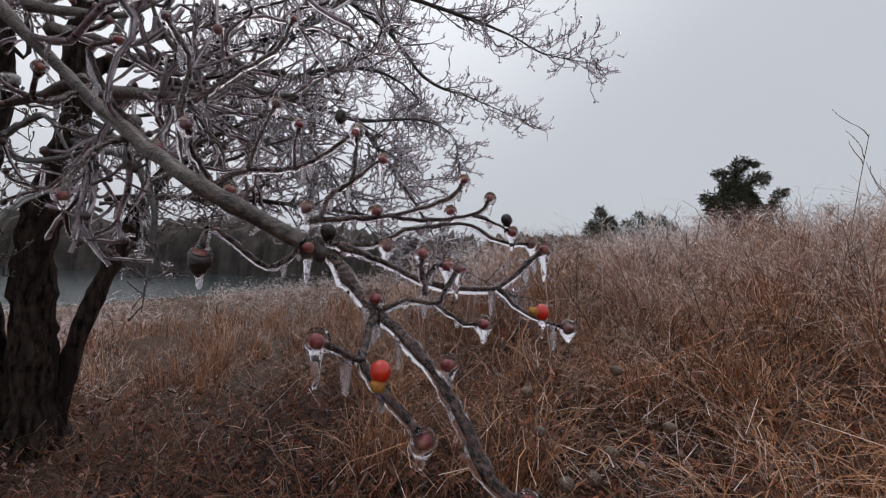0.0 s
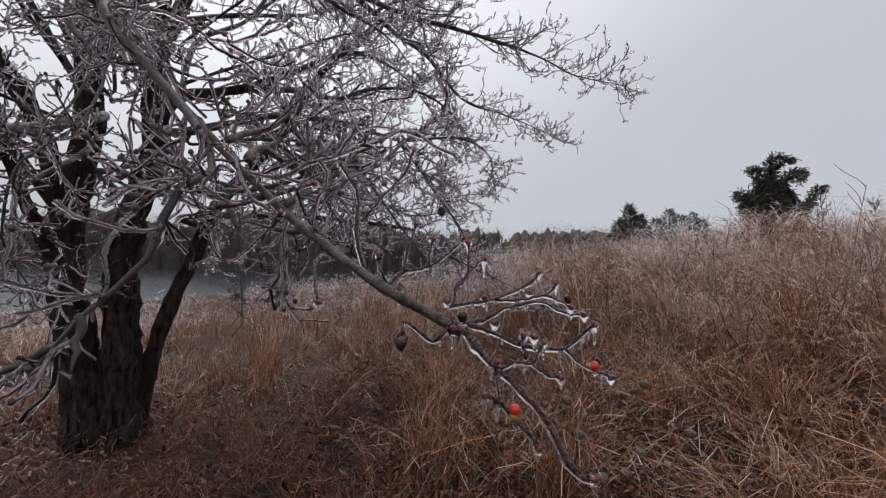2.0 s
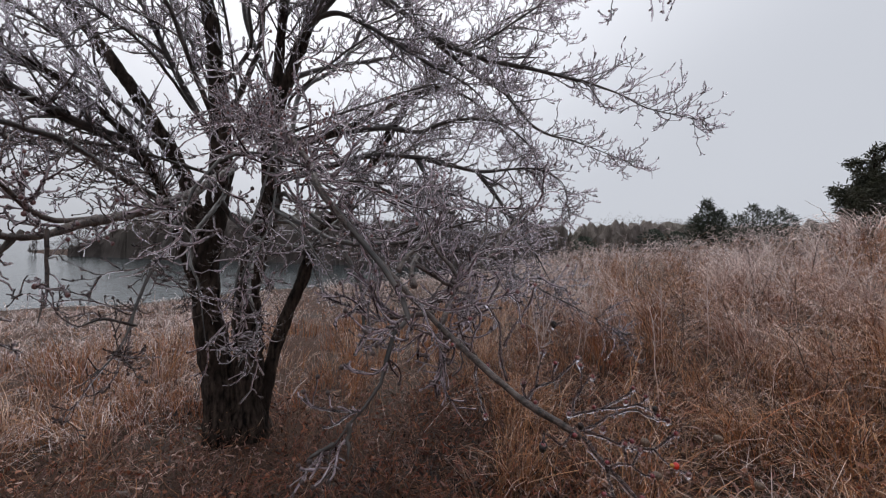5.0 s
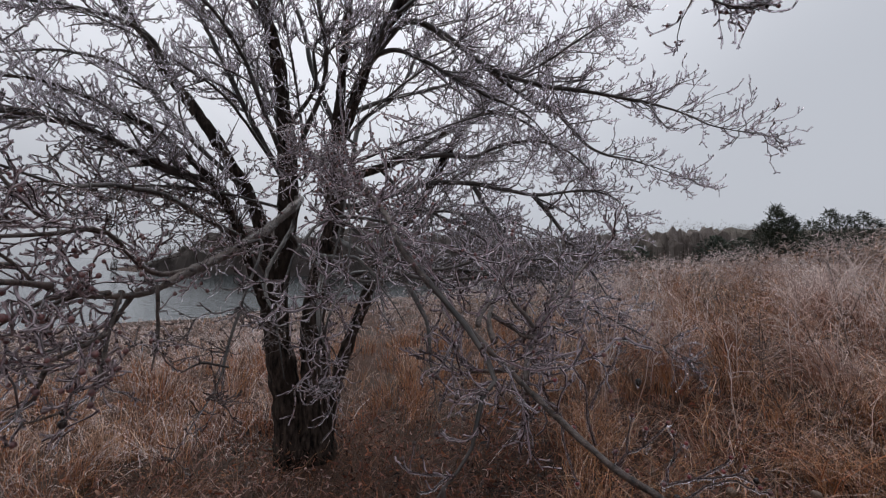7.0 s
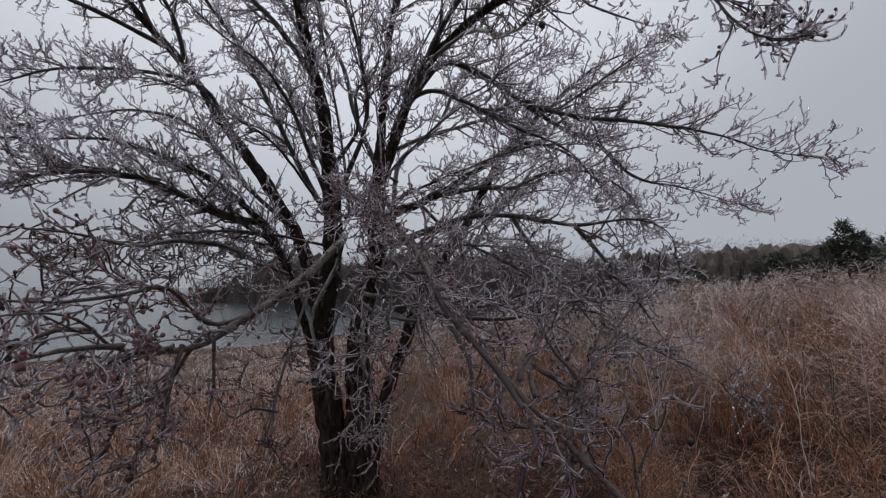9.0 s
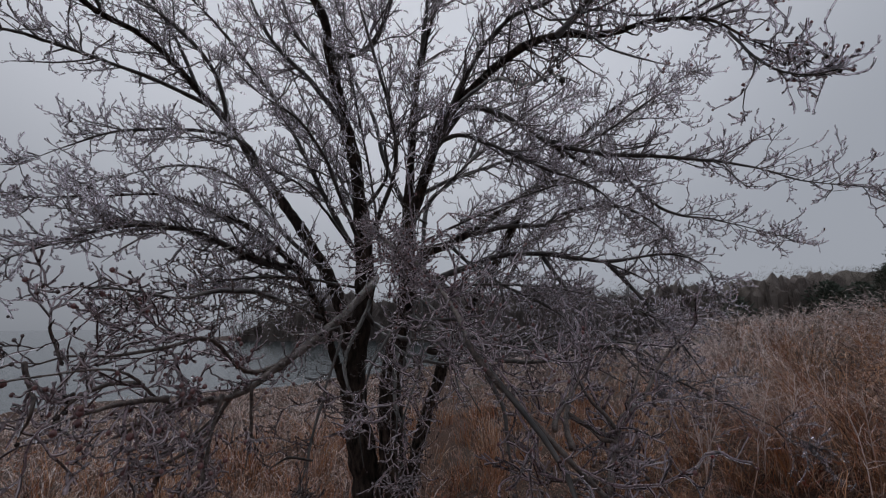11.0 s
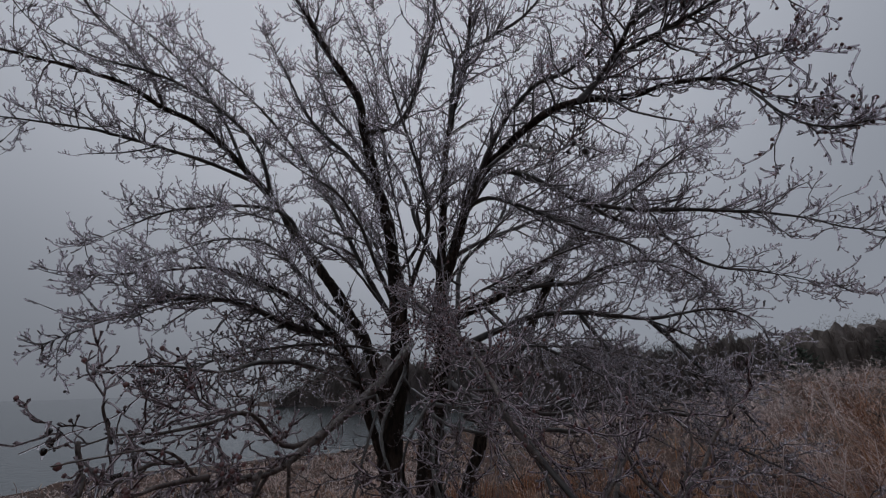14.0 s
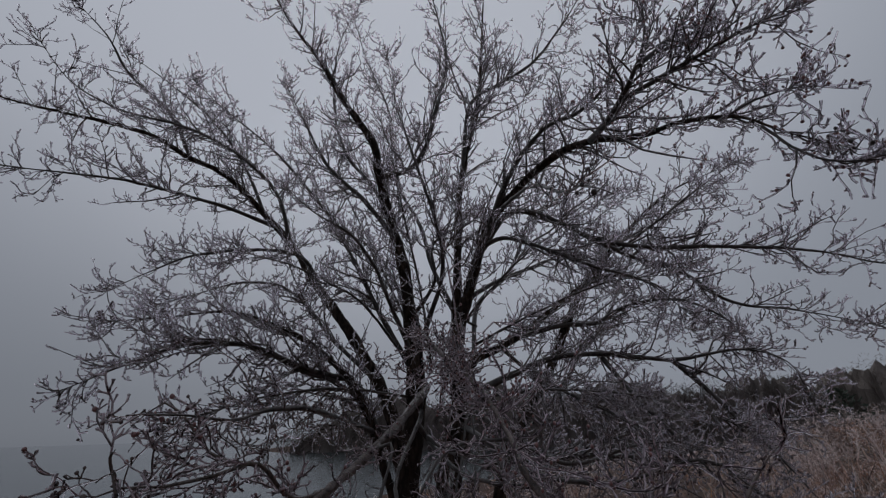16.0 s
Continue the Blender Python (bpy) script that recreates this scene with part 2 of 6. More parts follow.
# bare woods across the lake, bark colour lightened a little for distance haze
M_WOOD = material("far_hazed_bare_wood", (0.070, 0.056, 0.051), (0.145, 0.120, 0.110), 0.35, 0.9, c3=(0.105, 0.088, 0.076), c3scale=0.05)
# hill woods paler still: the haze before them is mixed into the colour
M_HILL = material("far_hazed_hill_wood", (0.120, 0.097, 0.086), (0.21, 0.176, 0.158), 0.35, 0.9, c3=(0.13, 0.113, 0.092), c3scale=0.05)
# near-black stops among the rust: shade of the gaps put into stalk colour
M_TALL = blade_material("rusty_bunchgrass", (0.026, 0.008, 0.006), [(0.58, 0.200, 0.080), (0.040, 0.015, 0.010), (0.74, 0.36, 0.17), (0.060, 0.022, 0.014), (0.62, 0.30, 0.130), (0.14, 0.054, 0.034), (0.86, 0.61, 0.45)], (0.84, 0.70, 0.67), 0.82, 1.15, coat=0.04)
M_ARCH = blade_material("iced_arching_grass", (0.050, 0.018, 0.011), [(0.46, 0.185, 0.098), (0.13, 0.050, 0.032), (0.68, 0.39, 0.26), (0.28, 0.115, 0.070), (0.78, 0.50, 0.37)], (0.76, 0.55, 0.46), 0.42, 0.98, coat=0.10)
M_FARICE = blade_material("iced_far_grass", (0.11, 0.050, 0.034), [(0.46, 0.205, 0.120), (0.16, 0.070, 0.046), (0.64, 0.37, 0.26), (0.80, 0.60, 0.51)], (0.83, 0.69, 0.65), 0.14, 0.70, coat=0.12)
# undergrowth and litter: their blackest stops paint the shade deep in the tangle
M_UNDER = blade_material("matted_undergrowth_gap_shade", (0.010, 0.004, 0.003), [(0.38, 0.105, 0.042), (0.018, 0.009, 0.005), (0.50, 0.215, 0.095), (0.070, 0.056, 0.024), (0.38, 0.185, 0.135), (0.020, 0.009, 0.006), (0.60, 0.40, 0.32)], (0.70, 0.56, 0.53), 0.95, 1.5, coat=0.04)
M_LITTER = blade_material("wet_leaf_litter_gap_shade", (0.014, 0.006, 0.005), [(0.30, 0.080, 0.042), (0.010, 0.004, 0.003), (0.42, 0.155, 0.078), (0.045, 0.036, 0.016), (0.30, 0.135, 0.105), (0.010, 0.004, 0.003), (0.58, 0.39, 0.33)], (0.6, 0.5, 0.48), 1.2, 1.8, coat=0.1)
M_WEED = blade_material("dark_weed_stalks", (0.030, 0.015, 0.010), [(0.060, 0.034, 0.024), (0.13, 0.080, 0.060), (0.045, 0.026, 0.020)], (0.50, 0.46, 0.46), 0.75, 1.3, coat=0.4)

M_WATER = bpy.data.materials.new("lake_water")
M_WATER.use_nodes = True
_b = M_WATER.node_tree.nodes["Principled BSDF"]
_b.inputs["Base Color"].default_value = (0.035, 0.05, 0.055, 1)
_b.inputs["Roughness"].default_value = 0.12
_n, _l = M_WATER.node_tree.nodes, M_WATER.node_tree.links
_no = _n.new("ShaderNodeTexNoise")
_no.inputs["Scale"].default_value = 1.5
_no.inputs["Detail"].default_value = 4
_co = _n.new("ShaderNodeTexCoord")
_l.new(_co.outputs["Object"], _no.inputs["Vector"])
_bu = _n.new("ShaderNodeBump")
_bu.inputs["Strength"].default_value = 0.8
_bu.inputs["Distance"].default_value = 0.12
_l.new(_no.outputs["Fac"], _bu.inputs["Height"])
_l.new(_bu.outputs[0], _b.inputs["Normal"])


# ---- mesh helpers ----
def raw_mesh(name, verts, faces, mat, smooth=True, uv=None):
    """A mesh from an (n, 3) array and an (m, k) array of vertex numbers, k = 3 or 4."""
    me = bpy.data.meshes.new(name)
    faces = np.ascontiguousarray(faces, dtype=np.int32)
    m, k = faces.shape
    me.vertices.add(len(verts))
    me.vertices.foreach_set("co", np.ascontiguousarray(verts, dtype=np.float32).ravel())
    me.loops.add(m * k)
    me.loops.foreach_set("vertex_index", faces.ravel())
    me.polygons.add(m)
    me.polygons.foreach_set("loop_start", np.arange(0, m * k, k, dtype=np.int32))
    me.polygons.foreach_set("loop_total", np.full(m, k, dtype=np.int32))
    me.polygons.foreach_set("use_smooth", np.full(m, smooth, dtype=bool))
    if uv is not None:
        layer = me.uv_layers.new(name="stalk")
        layer.data.foreach_set("uv", np.ascontiguousarray(uv[faces.ravel()], dtype=np.float32).ravel())
    me.materials.append(mat)
    me.update(calc_edges=True)
    return me


def unit(v):
    return v / np.maximum(np.linalg.norm(v, axis=-1, keepdims=True), 1e-9)


def tube_arrays(pts, rad, sides):
    """Tubes round polylines. pts (b, n, 3), rad (b, n). Returns vertices and quads."""
    b, n, _ = pts.shape
    tan = np.empty_like(pts)
    tan[:, 1:-1] = pts[:, 2:] - pts[:, :-2]
    tan[:, 0], tan[:, -1] = pts[:, 1] - pts[:, 0], pts[:, -1] - pts[:, -2]
    tan = unit(tan)
    mean = unit(pts[:, -1] - pts[:, 0])
    ref = np.where(np.abs(mean[:, 2:3]) < 0.8, np.array([[0.0, 0.0, 1.0]]), np.array([[1.0, 0.0, 0.0]]))[:, None, :]
    u = unit(np.cross(tan, np.broadcast_to(ref, tan.shape)))
    v = np.cross(tan, u)
    a = np.arange(sides) * 2 * np.pi / sides
    ring = u[:, :, None] * np.cos(a)[None, None, :, None] + v[:, :, None] * np.sin(a)[None, None, :, None]
    verts = pts[:, :, None] + ring * rad[:, :, None, None]
    i = np.arange(b)[:, None, None] * n * sides
    j = np.arange(n - 1)[None, :, None] * sides
    k = np.arange(sides)[None, None, :]
    k2 = (k + 1) % sides
    quads = np.stack([i + j + k, i + j + k2, i + j + sides + k2, i + j + sides + k], -1)
    return verts.reshape(-1, 3), quads.reshape(-1, 4)


def stripes(count, sides, seed):
    """Texture places for tubes: where round the twig the bark lies bare (0) or under ice (1), turned at random from twig to twig."""
    r = np.random.default_rng(seed)
    base = np.array([0.0, 0.0, 1.0, 1.0, 0.7, 0.3])[:sides] if sides != 3 else np.array([0.0, 0.55, 1.0])
    turn = (np.arange(sides)[None] + r.integers(0, sides, count)[:, None]) % sides
    return base[turn]


def tube_stripes(b, n, sides, seed):
    u = np.repeat(stripes(b, sides, seed)[:, None], n, 1).reshape(-1)
    return np.stack([u, np.zeros(len(u))], -1)


def ribbon_arrays(pts, width, side):
    """Flat blades along polylines. pts (b, n, 3), width (b, n), side (b, 3). Also returns which blade and how far along."""
    b, n, _ = pts.shape
    off = side[:, None, :] * width[:, :, None] / 2
    verts = np.stack([pts - off, pts + off], 2)
    i = np.arange(b)[:, None] * n * 2 + np.arange(n - 1)[None, :] * 2
    quads = np.stack([i, i + 1, i + 3, i + 2], -1)
    return verts.reshape(-1, 3), quads.reshape(-1, 4)


def join(arrays):
    """Joins (vertices, quads) pairs."""
    vs, fs, at = [], [], 0
    for v, f in arrays:
        vs.append(v)
        fs.append(f + at)
        at += len(v)
    return np.concatenate(vs), np.concatenate(fs)


def part(name, me, parent, label=""):
    ob = new(name, me)
    ob.parent = parent
    if label:
        ob["label"] = label
    return ob


def smooth_line(points, n):
    """A smooth line of n points through the given ones."""
    p = np.asarray(points, float)
    p = np.vstack([2 * p[0] - p[1], p, 2 * p[-1] - p[-2]])
    seg = np.linalg.norm(np.diff(p[1:-1], axis=0), axis=1)
    cum = np.concatenate([[0], np.cumsum(seg)])
    s = np.linspace(0, cum[-1], n)
    i = np.clip(np.searchsorted(cum, s, side="right") - 1, 0, len(seg) - 1)
    t = ((s - cum[i]) / np.maximum(seg[i], 1e-9))[:, None]
    a, b, c, d = p[i], p[i + 1], p[i + 2], p[i + 3]
    return 0.5 * (2 * b + (c - a) * t + (2 * a - 5 * b + 4 * c - d) * t**2 + (3 * b - a - 3 * c + d) * t**3)


def line_length(p):
    return float(np.linalg.norm(np.diff(p, axis=0), axis=1).sum())


# ---- ground, lake and far shore ----
WATER_Z = -1.9


def lump(x, y, f, seed):
    return np.sin(x * f + seed) * np.cos(y * f * 1.13 - seed * 1.7) + 0.5 * np.sin(x * f * 2.3 - y * f * 1.7 + seed * 3.1)


def shore_y(x):
    """The far shore runs slantwise across the lake."""
    return 62 + 0.48 * (np.clip(x, -140, 60) + 100)


def ground_z(x, y):
    """Meadow that falls to the lake on one side and climbs to a low crest on the other."""
    x, y = np.asarray(x, float), np.asarray(y, float)
    yy = np.where(y < 12, y, 12 + 6 * np.tanh((y - 12) / 6))
    yy = yy - 0.35 * np.maximum(y - 26, 0) ** 1.0 * (x > -400)
    xx = np.where(x < 12, x, 12 + 25 * np.tanh((x - 12) / 25))
    xx = np.where(x < -4, -4 + (x + 4) * np.clip(0.66 + 0.34 * (y - 8) / 12, 0.66, 1), xx)
    z = 0.22 + 0.13 * xx + 0.05 * np.maximum(yy, -25)
    z = z + 0.05 * lump(x, y, 0.7, 1.3) * np.clip(np.hypot(x, y) / 6, 0, 1)
    z = z - 0.42 / (1 + np.exp(np.clip((x - 0.1) / 0.45, -60, 60))) * np.clip((y - 3) / 8, 0, 1) * np.clip((x + 26) / 14, 0, 1)
    z = z - 0.24 * np.exp(-((x + 2.6) ** 2 + (y - 3.0) ** 2) / 9.0)
    # the near rise to a grassy brow, and the ground falling away behind it
    d = np.hypot(x, y)
    rise = np.clip((d - 1.8) / 4.2, 0, 1)
    rise = rise * rise * (3 - 2 * rise) * np.clip((x + 1.6 + 0.05 * y) / 1.8, 0, 1)
    z = z + (0.40 - 0.22 * np.exp(-(((x - 2.9) / 1.4) ** 2))) * rise - 0.016 * np.clip(d - 10, 0, 20) * np.clip(x, 0, 1)
    shore = WATER_Z - 0.9 + 0.06 * np.clip(y - shore_y(x) - 3 * np.sin(x * 0.07), -14, 60) - 0.05 * np.clip(-104 - x, 0, 300)
    z = np.where(y > 40, np.maximum(z, np.minimum(shore, 0.8)), z)
    return np.clip(z, -6, 8)


def graded(lo, hi, near, n):
    """Steps that are fine near zero and wide far out."""
    t = np.linspace(-1, 1, n)
    s = np.sinh(t * near) / np.sinh(near)
    return np.where(s < 0, -lo * s, hi * s)


gx, gy = graded(-1500, 1500, 7.6, 230), graded(-1500, 1500, 7.6, 230)
gX, gY = np.meshgrid(gx, gy)
gZ = ground_z(gX, gY)
gV = np.stack([gX, gY, gZ], -1).reshape(-1, 3)
gi = (np.arange(229)[:, None] * 230 + np.arange(229)[None, :])
gF = np.stack([gi, gi + 1, gi + 231, gi + 230], -1).reshape(-1, 4)
ground = new("ground", raw_mesh("ground", gV, gF, M_GROUND))
tagged(ground, "rough winter meadow soil with brown plant litter", "ground", kind="structure")

wv = np.array([[-1400, -600, WATER_Z], [20, -600, WATER_Z], [20, 700, WATER_Z], [-1400, 700, WATER_Z]], float)
water = new("water", raw_mesh("water", wv, np.array([[0, 1, 2, 3]]), M_WATER, False))
tagged(water, "calm grey-blue lake water under overcast sky", "lake", kind="structure")


# ---- the iced tree ----
TREE_BASE = (-2.72, 2.9, float(ground_z(-2.72, 2.9)))
tree = new("fruit_tree")
tree.location = TREE_BASE
tagged(tree, "bare multi-stemmed fruit tree coated in clear ice", "tree")
SHIFT = np.array(TREE_BASE)


def grow(starts, dirs, lengths, n, wander, lift, seed, tip_lift=0.0):
    """Wandering polylines. starts, dirs (b, 3); lift: how much they turn up (or down) on the way, tip_lift: more of it towards the end."""
    r = np.random.default_rng(seed)
    b = len(starts)
    pts = np.empty((b, n, 3))
    pts[:, 0] = starts
    d = unit(dirs)
    step = (lengths / (n - 1))[:, None]
    bend = r.normal(0, wander * 0.75, (b, 3))
    for i in range(1, n):
        if i == n // 2 + 1:
            bend = -0.8 * bend
        d = unit(d + bend + r.normal(0, wander * 0.6, (b, 3)) + np.array([0, 0, 1.0]) * (np.asarray(lift).reshape(-1, 1) + tip_lift * i / n))
        pts[:, i] = pts[:, i - 1] + d * step
    return pts


def side_dirs(tan, spread, up, seed):
    """Directions that leave the tangents at the given spread (radians), turned up a little."""
    r = np.random.default_rng(seed)
    b = len(tan)
    rnd = unit(r.normal(0, 1, (b, 3)) * np.array([1, 1, 0.75]))
    perp = unit(rnd - (rnd * tan).sum(1, keepdims=True) * tan)
    a = spread * r.uniform(0.7, 1.25, (b, 1))
    return unit(tan * np.cos(a) + perp * np.sin(a) + np.array([0, 0, 1.0]) * up)


def along(pts, rad, counts, lo, seed):
    """Random places on polylines: start, tangent, radius and how far along, for counts[i] places on line i."""
    r = np.random.default_rng(seed)
    b, n, _ = pts.shape
    idx = np.repeat(np.arange(b), counts)
    s = lo + (0.995 - lo) * r.random(len(idx))
    f = s * (n - 1)
    i = np.minimum(f.astype(int), n - 2)
    t = (f - i)[:, None]
    p = pts[idx, i] * (1 - t) + pts[idx, i + 1] * t
    tan = unit(pts[idx, i + 1] - pts[idx, i])
    ra = rad[idx, i] * (1 - t[:, 0]) + rad[idx, i + 1] * t[:, 0]
    return p, tan, ra, s, idx


SHARE = {"H": 0.5, "H2": 0.7, "H3": 0.8, "H4": 0.7, "H8": 0.85, "H9": 0.85, "H10": 0.85, "H12": 0.7, "H13": 0.7, "H14": 0.7, "H15": 0.7, "K": 0.8, "K2": 0.5, "K3": 0.5, "K6": 0.7, "K7": 0.6, "C8": 0.3, "C9": 0.8, "C10": 0.8, "I": 1.25, "C3": 0.72, "C5": 1.6, "C4": 1.2, "Q1": 0.9, "Q2": 0.9, "Q4": 0.9, "Q9": 0.6, "Q8": 0.6, "Q3": 0.9, "Q5": 0.85, "W1": 0.5, "W2": 0.5, "W3": 0.6, "W4": 0.6, "W5": 0.5, "W6": 0.35, "X1": 0.75, "X3": 0.75, "X4": 0.8, "X6": 0.75, "X9": 0.85, "X10": 0.85, "X11": 0.75, "Y1": 0.8, "Y2": 0.8, "Y3": 0.7, "A3": 0.9, "C7": 0.9}
FRUITED = ("C5", "C4", "C9", "C10")  # limb ends that still carry many fruits
limb_seed = 100


def limb(code, r0, r1, bare, points):
    """One stem or limb of the tree with its side branches and spurs."""
    global limb_seed
    limb_seed += 17
    n = max(10, int(line_length(np.asarray(points)) / (0.014 if code in "IH" else 0.05)))
    line = smooth_line(points, n) - SHIFT
    r = np.random.default_rng(limb_seed)
    s = np.linspace(0, 1, n)
    line[1:] += np.cumsum(r.normal(0, 0.0012 if code in "IH" else 0.0025, (n - 1, 3)), 0) * np.sin(np.pi * s[1:, None])
    rad = r0 + (r1 - r0) * s ** (1.3 if code == "H" else 0.55 if code[0] in "IH" else 0.8)
    rad = rad * (1 + 0.07 * np.sin(s * 37 + limb_seed) + 0.05 * np.sin(s * 91))
    if code not in ("A", "C", "F", "B", "I"):
        rad = rad * np.clip(1 - (s - 0.65) / 0.35 * 0.7, 0.3, 1)
    thick = r0 > 0.04
    if code in ("A", "C", "F"):
        rad[:6] *= np.linspace(1.45, 1.0, 6)
        line[0, 2] = min(line[0, 2], -0.1)
    end = np.vstack([line[:1] - unit(line[1:2] - line[:1]) * 0.004, line, line[-1:] + (line[-1:] - line[-2:-1]) * 0.1])
    rad_e = np.concatenate([[0.0005], rad, [0.0005]])
    knobbly = code in "IH"
    sides = 12 if thick or knobbly else 8
    v, f = tube_arrays(end[None], rad_e[None], sides)
    if thick or knobbly:
        nz = np.array([noise.noise(Vector(q) * (14 if thick else 38)) + 0.6 * noise.noise(Vector(q) * (45 if thick else 130)) for q in v])
        c = np.repeat(end, sides, 0)
        v = c + (v - c) * (1 + (0.14 if thick else 0.24) * nz[:, None])
    name = "trunk" if code in ("A", "C", "F") else "limb"
    ob = part(name, raw_mesh(name, v, f, M_BARK if thick else (M_NEAR if code[0] in "HIQ" else M_LIMB)), tree)
    # side branches
    length = line_length(line)
    low = float(points[-1][2]) < 2.0
    front = code[0] in "HIKQSZ" or code in ("G4", "C8")
    close = code[0] in "IQS"
    span = length * (1 - bare)
    count = int(span * ({"K": 6.5, "H": 17}.get(code[0], 17) if front else 21) * SHARE.get(code, 1.0))
    if count < 1 or code in ("A", "C", "F", "B"):
        return ob
    cut = int(n * 0.88) if code == "I" else n
    p, t, ra, s2, _ = along(line[None, :cut], rad[None, :cut], [count], bare, limb_seed + 1)
    if not front:
        more = along(line[None, -3:], rad[None, -3:], [7], 0.1, limb_seed + 20)
        p, t, ra, s2 = (np.concatenate(q) for q in zip((p, t, ra, s2), (more[0], more[1], more[2], np.full(7, 1.22))))
        count += 7
    outward = unit(p * np.array([1, 1, 0.0])) * 0.30
    d = unit(side_dirs(t, 0.72 if code[0] == "H" else 0.88, 0.0 if low else 0.10, limb_seed + 2) + outward)
    ln = (0.18 + 0.80 * r.random(count) ** 1.4) * (1.12 - (0.5 if front else 0.78) * s2) * ({"Q": 0.42, "S": 0.22, "H": 0.42, "C": 0.5, "K": 0.5, "Z": 0.5}.get(code[0], 0.75) if front else 0.5 if code in ("C9", "C10") else 0.98)
    droop = np.where(p[:, 2] < 2.7, -0.05, -0.02)
    sec = grow(p, d, ln, 9, 0.28 if front else 0.21, droop, limb_seed + 3, 0.12 if not low else 0.05)
    clear = (sec[:, :, 1] + TREE_BASE[1]).min(1) > (0.62 if code[0] in "IQ" else line[:, 1].min() + TREE_BASE[1] - 0.1 if code[0] == "H" else -9)
    sec, ln, ra = sec[clear], ln[clear], ra[clear]
    sr = np.clip(ra * 0.5, 0.0018 if front else 0.0038, 0.0042 if code[0] == "H" else 0.0026 if front else 0.0095)[:, None] * np.linspace(1, 0.5, 9)[None]
    sr = sr * (1 + 0.16 * np.maximum(0, np.sin(np.arange(9) * 2.4 + limb_seed))[None])
    sr[:, -1] = 0.0015
    if front:
        for a, b in zip(sec, sr):
            v, f = tube_arrays(a[None], b[None], 7 if close else 5)
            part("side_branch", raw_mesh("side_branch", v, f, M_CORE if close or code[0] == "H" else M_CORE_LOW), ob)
    else:
        v, f = tube_arrays(sec[:, ::2], sr[:, ::2], 4)
        br = part("branch_fan", raw_mesh("branch_fan", v, f, M_BRANCH), ob, "dark slender side branches in ice")
        br["kind"] = "stuff"
    arrays, around, tips = [], [], []
    # twigs: crooked, at wide angles, with short blunt spurs
    c3 = np.maximum(2, (ln / (0.030 if code[0] == "H" else 0.044 if front else 0.053)).astype(int))
    p, t, ra, s3, ix = along(sec, sr, c3, 0.06, limb_seed + 4)
    d = side_dirs(t, 0.66, 0.10 if not low else 0.0, limb_seed + 5)
    ln3 = ((0.04 + 0.21 * r.random(len(p)) ** 2.0) if front else (0.06 + 0.24 * r.random(len(p)) ** 1.7)) * (1.15 - 0.5 * s3) * (0.8 if front else 1.0)
    ter = grow(p, d, ln3, 6 if front else 5, 0.30 if front else 0.40, np.where(p[:, 2] < 2.4, -0.04, 0.02), limb_seed + 6, 0.16)
    nt = ter.shape[1]
    tr = ((0.0024 if code[0] == "H" else 0.0015 if front else 0.0044) + 0.0012 * r.random(len(p)))[:, None] * np.linspace(1.05, 0.85, nt)[None] * (1 + 0.16 * r.normal(0, 1, (len(p), nt)))
    sides = 4 if front else 3
    arrays.append(tube_arrays(ter, tr, sides))
    around.append(tube_stripes(len(ter), nt, sides, limb_seed + 30))
    tips.append(ter[:, -1])
    c4 = np.maximum(1, (ln3 / (0.030 if front else 0.031)).astype(int))
    p, t, ra, s4, ix = along(ter, tr, c4, 0.15, limb_seed + 7)
    d = side_dirs(t, 0.78 if front else 0.66, 0.22 if front else 0.34, limb_seed + 8)
    ln4 = (0.014 + 0.042 * r.random(len(p)) ** 1.5) * (1.3 if close else 0.8 if code[0] == "H" else 1.0)
    ns = 4 if front else 3
    spu = grow(p, d, ln4, ns, 0.30 if front else 0.2, 0.10 if front else 0.2, limb_seed + 9)
    knob = np.linspace(0.95, 0.9, ns)
    knob[-1] = 1.7 if code[0] == "H" else 1.4
    ur = (({"H": 0.0029, "K": 0.0019, "Z": 0.0019, "I": 0.0019, "Q": 0.0019}.get(code[0], 0.0019) if front else 0.0042) + 0.0013 * r.random(len(p)))[:, None] * knob[None]
    arrays.append(tube_arrays(spu, ur, 3))
    around.append(tube_stripes(len(spu), ns, 3, limb_seed + 31))
    tips.append(spu[:, -1])
    c5 = [int(span * (14 if front else 9))]
    p, t, ra, s5, ix = along(line[None, :cut], rad[None, :cut], c5, bare, limb_seed + 10)
    if len(p):
        d = side_dirs(t, 1.0, 0.25, limb_seed + 11)
        sp2 = grow(p, d, 0.03 + (0.07 if front else 0.11) * r.random(len(p)), 5, 0.34, 0.08, limb_seed + 12)
        arrays.append(tube_arrays(sp2, np.repeat([[1.15, 1.0, 0.9, 0.8, 0.9]], len(p), 0) * (0.0025 if front else 0.0042), 4))
        around.append(tube_stripes(len(sp2), 5, 4, limb_seed + 32))
        tips.append(sp2[:, -1])
    v, f = join(arrays)
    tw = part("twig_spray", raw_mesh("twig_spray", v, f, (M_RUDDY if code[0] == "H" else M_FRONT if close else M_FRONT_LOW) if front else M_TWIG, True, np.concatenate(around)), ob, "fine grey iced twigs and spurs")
    tw["kind"] = "stuff"
    tip = np.concatenate(tips)
    tip = tip[r.random(len(tip)) < (0.13 if code[0] == "H" else 0.34 if front else 0.22 if code in FRUITED else 0.035)]
    size = (0.0072 if code[0] == "H" else 0.0048 if front else 0.0075 if code in FRUITED else 0.0058) * (0.7 + 0.6 * r.random(len(tip)))
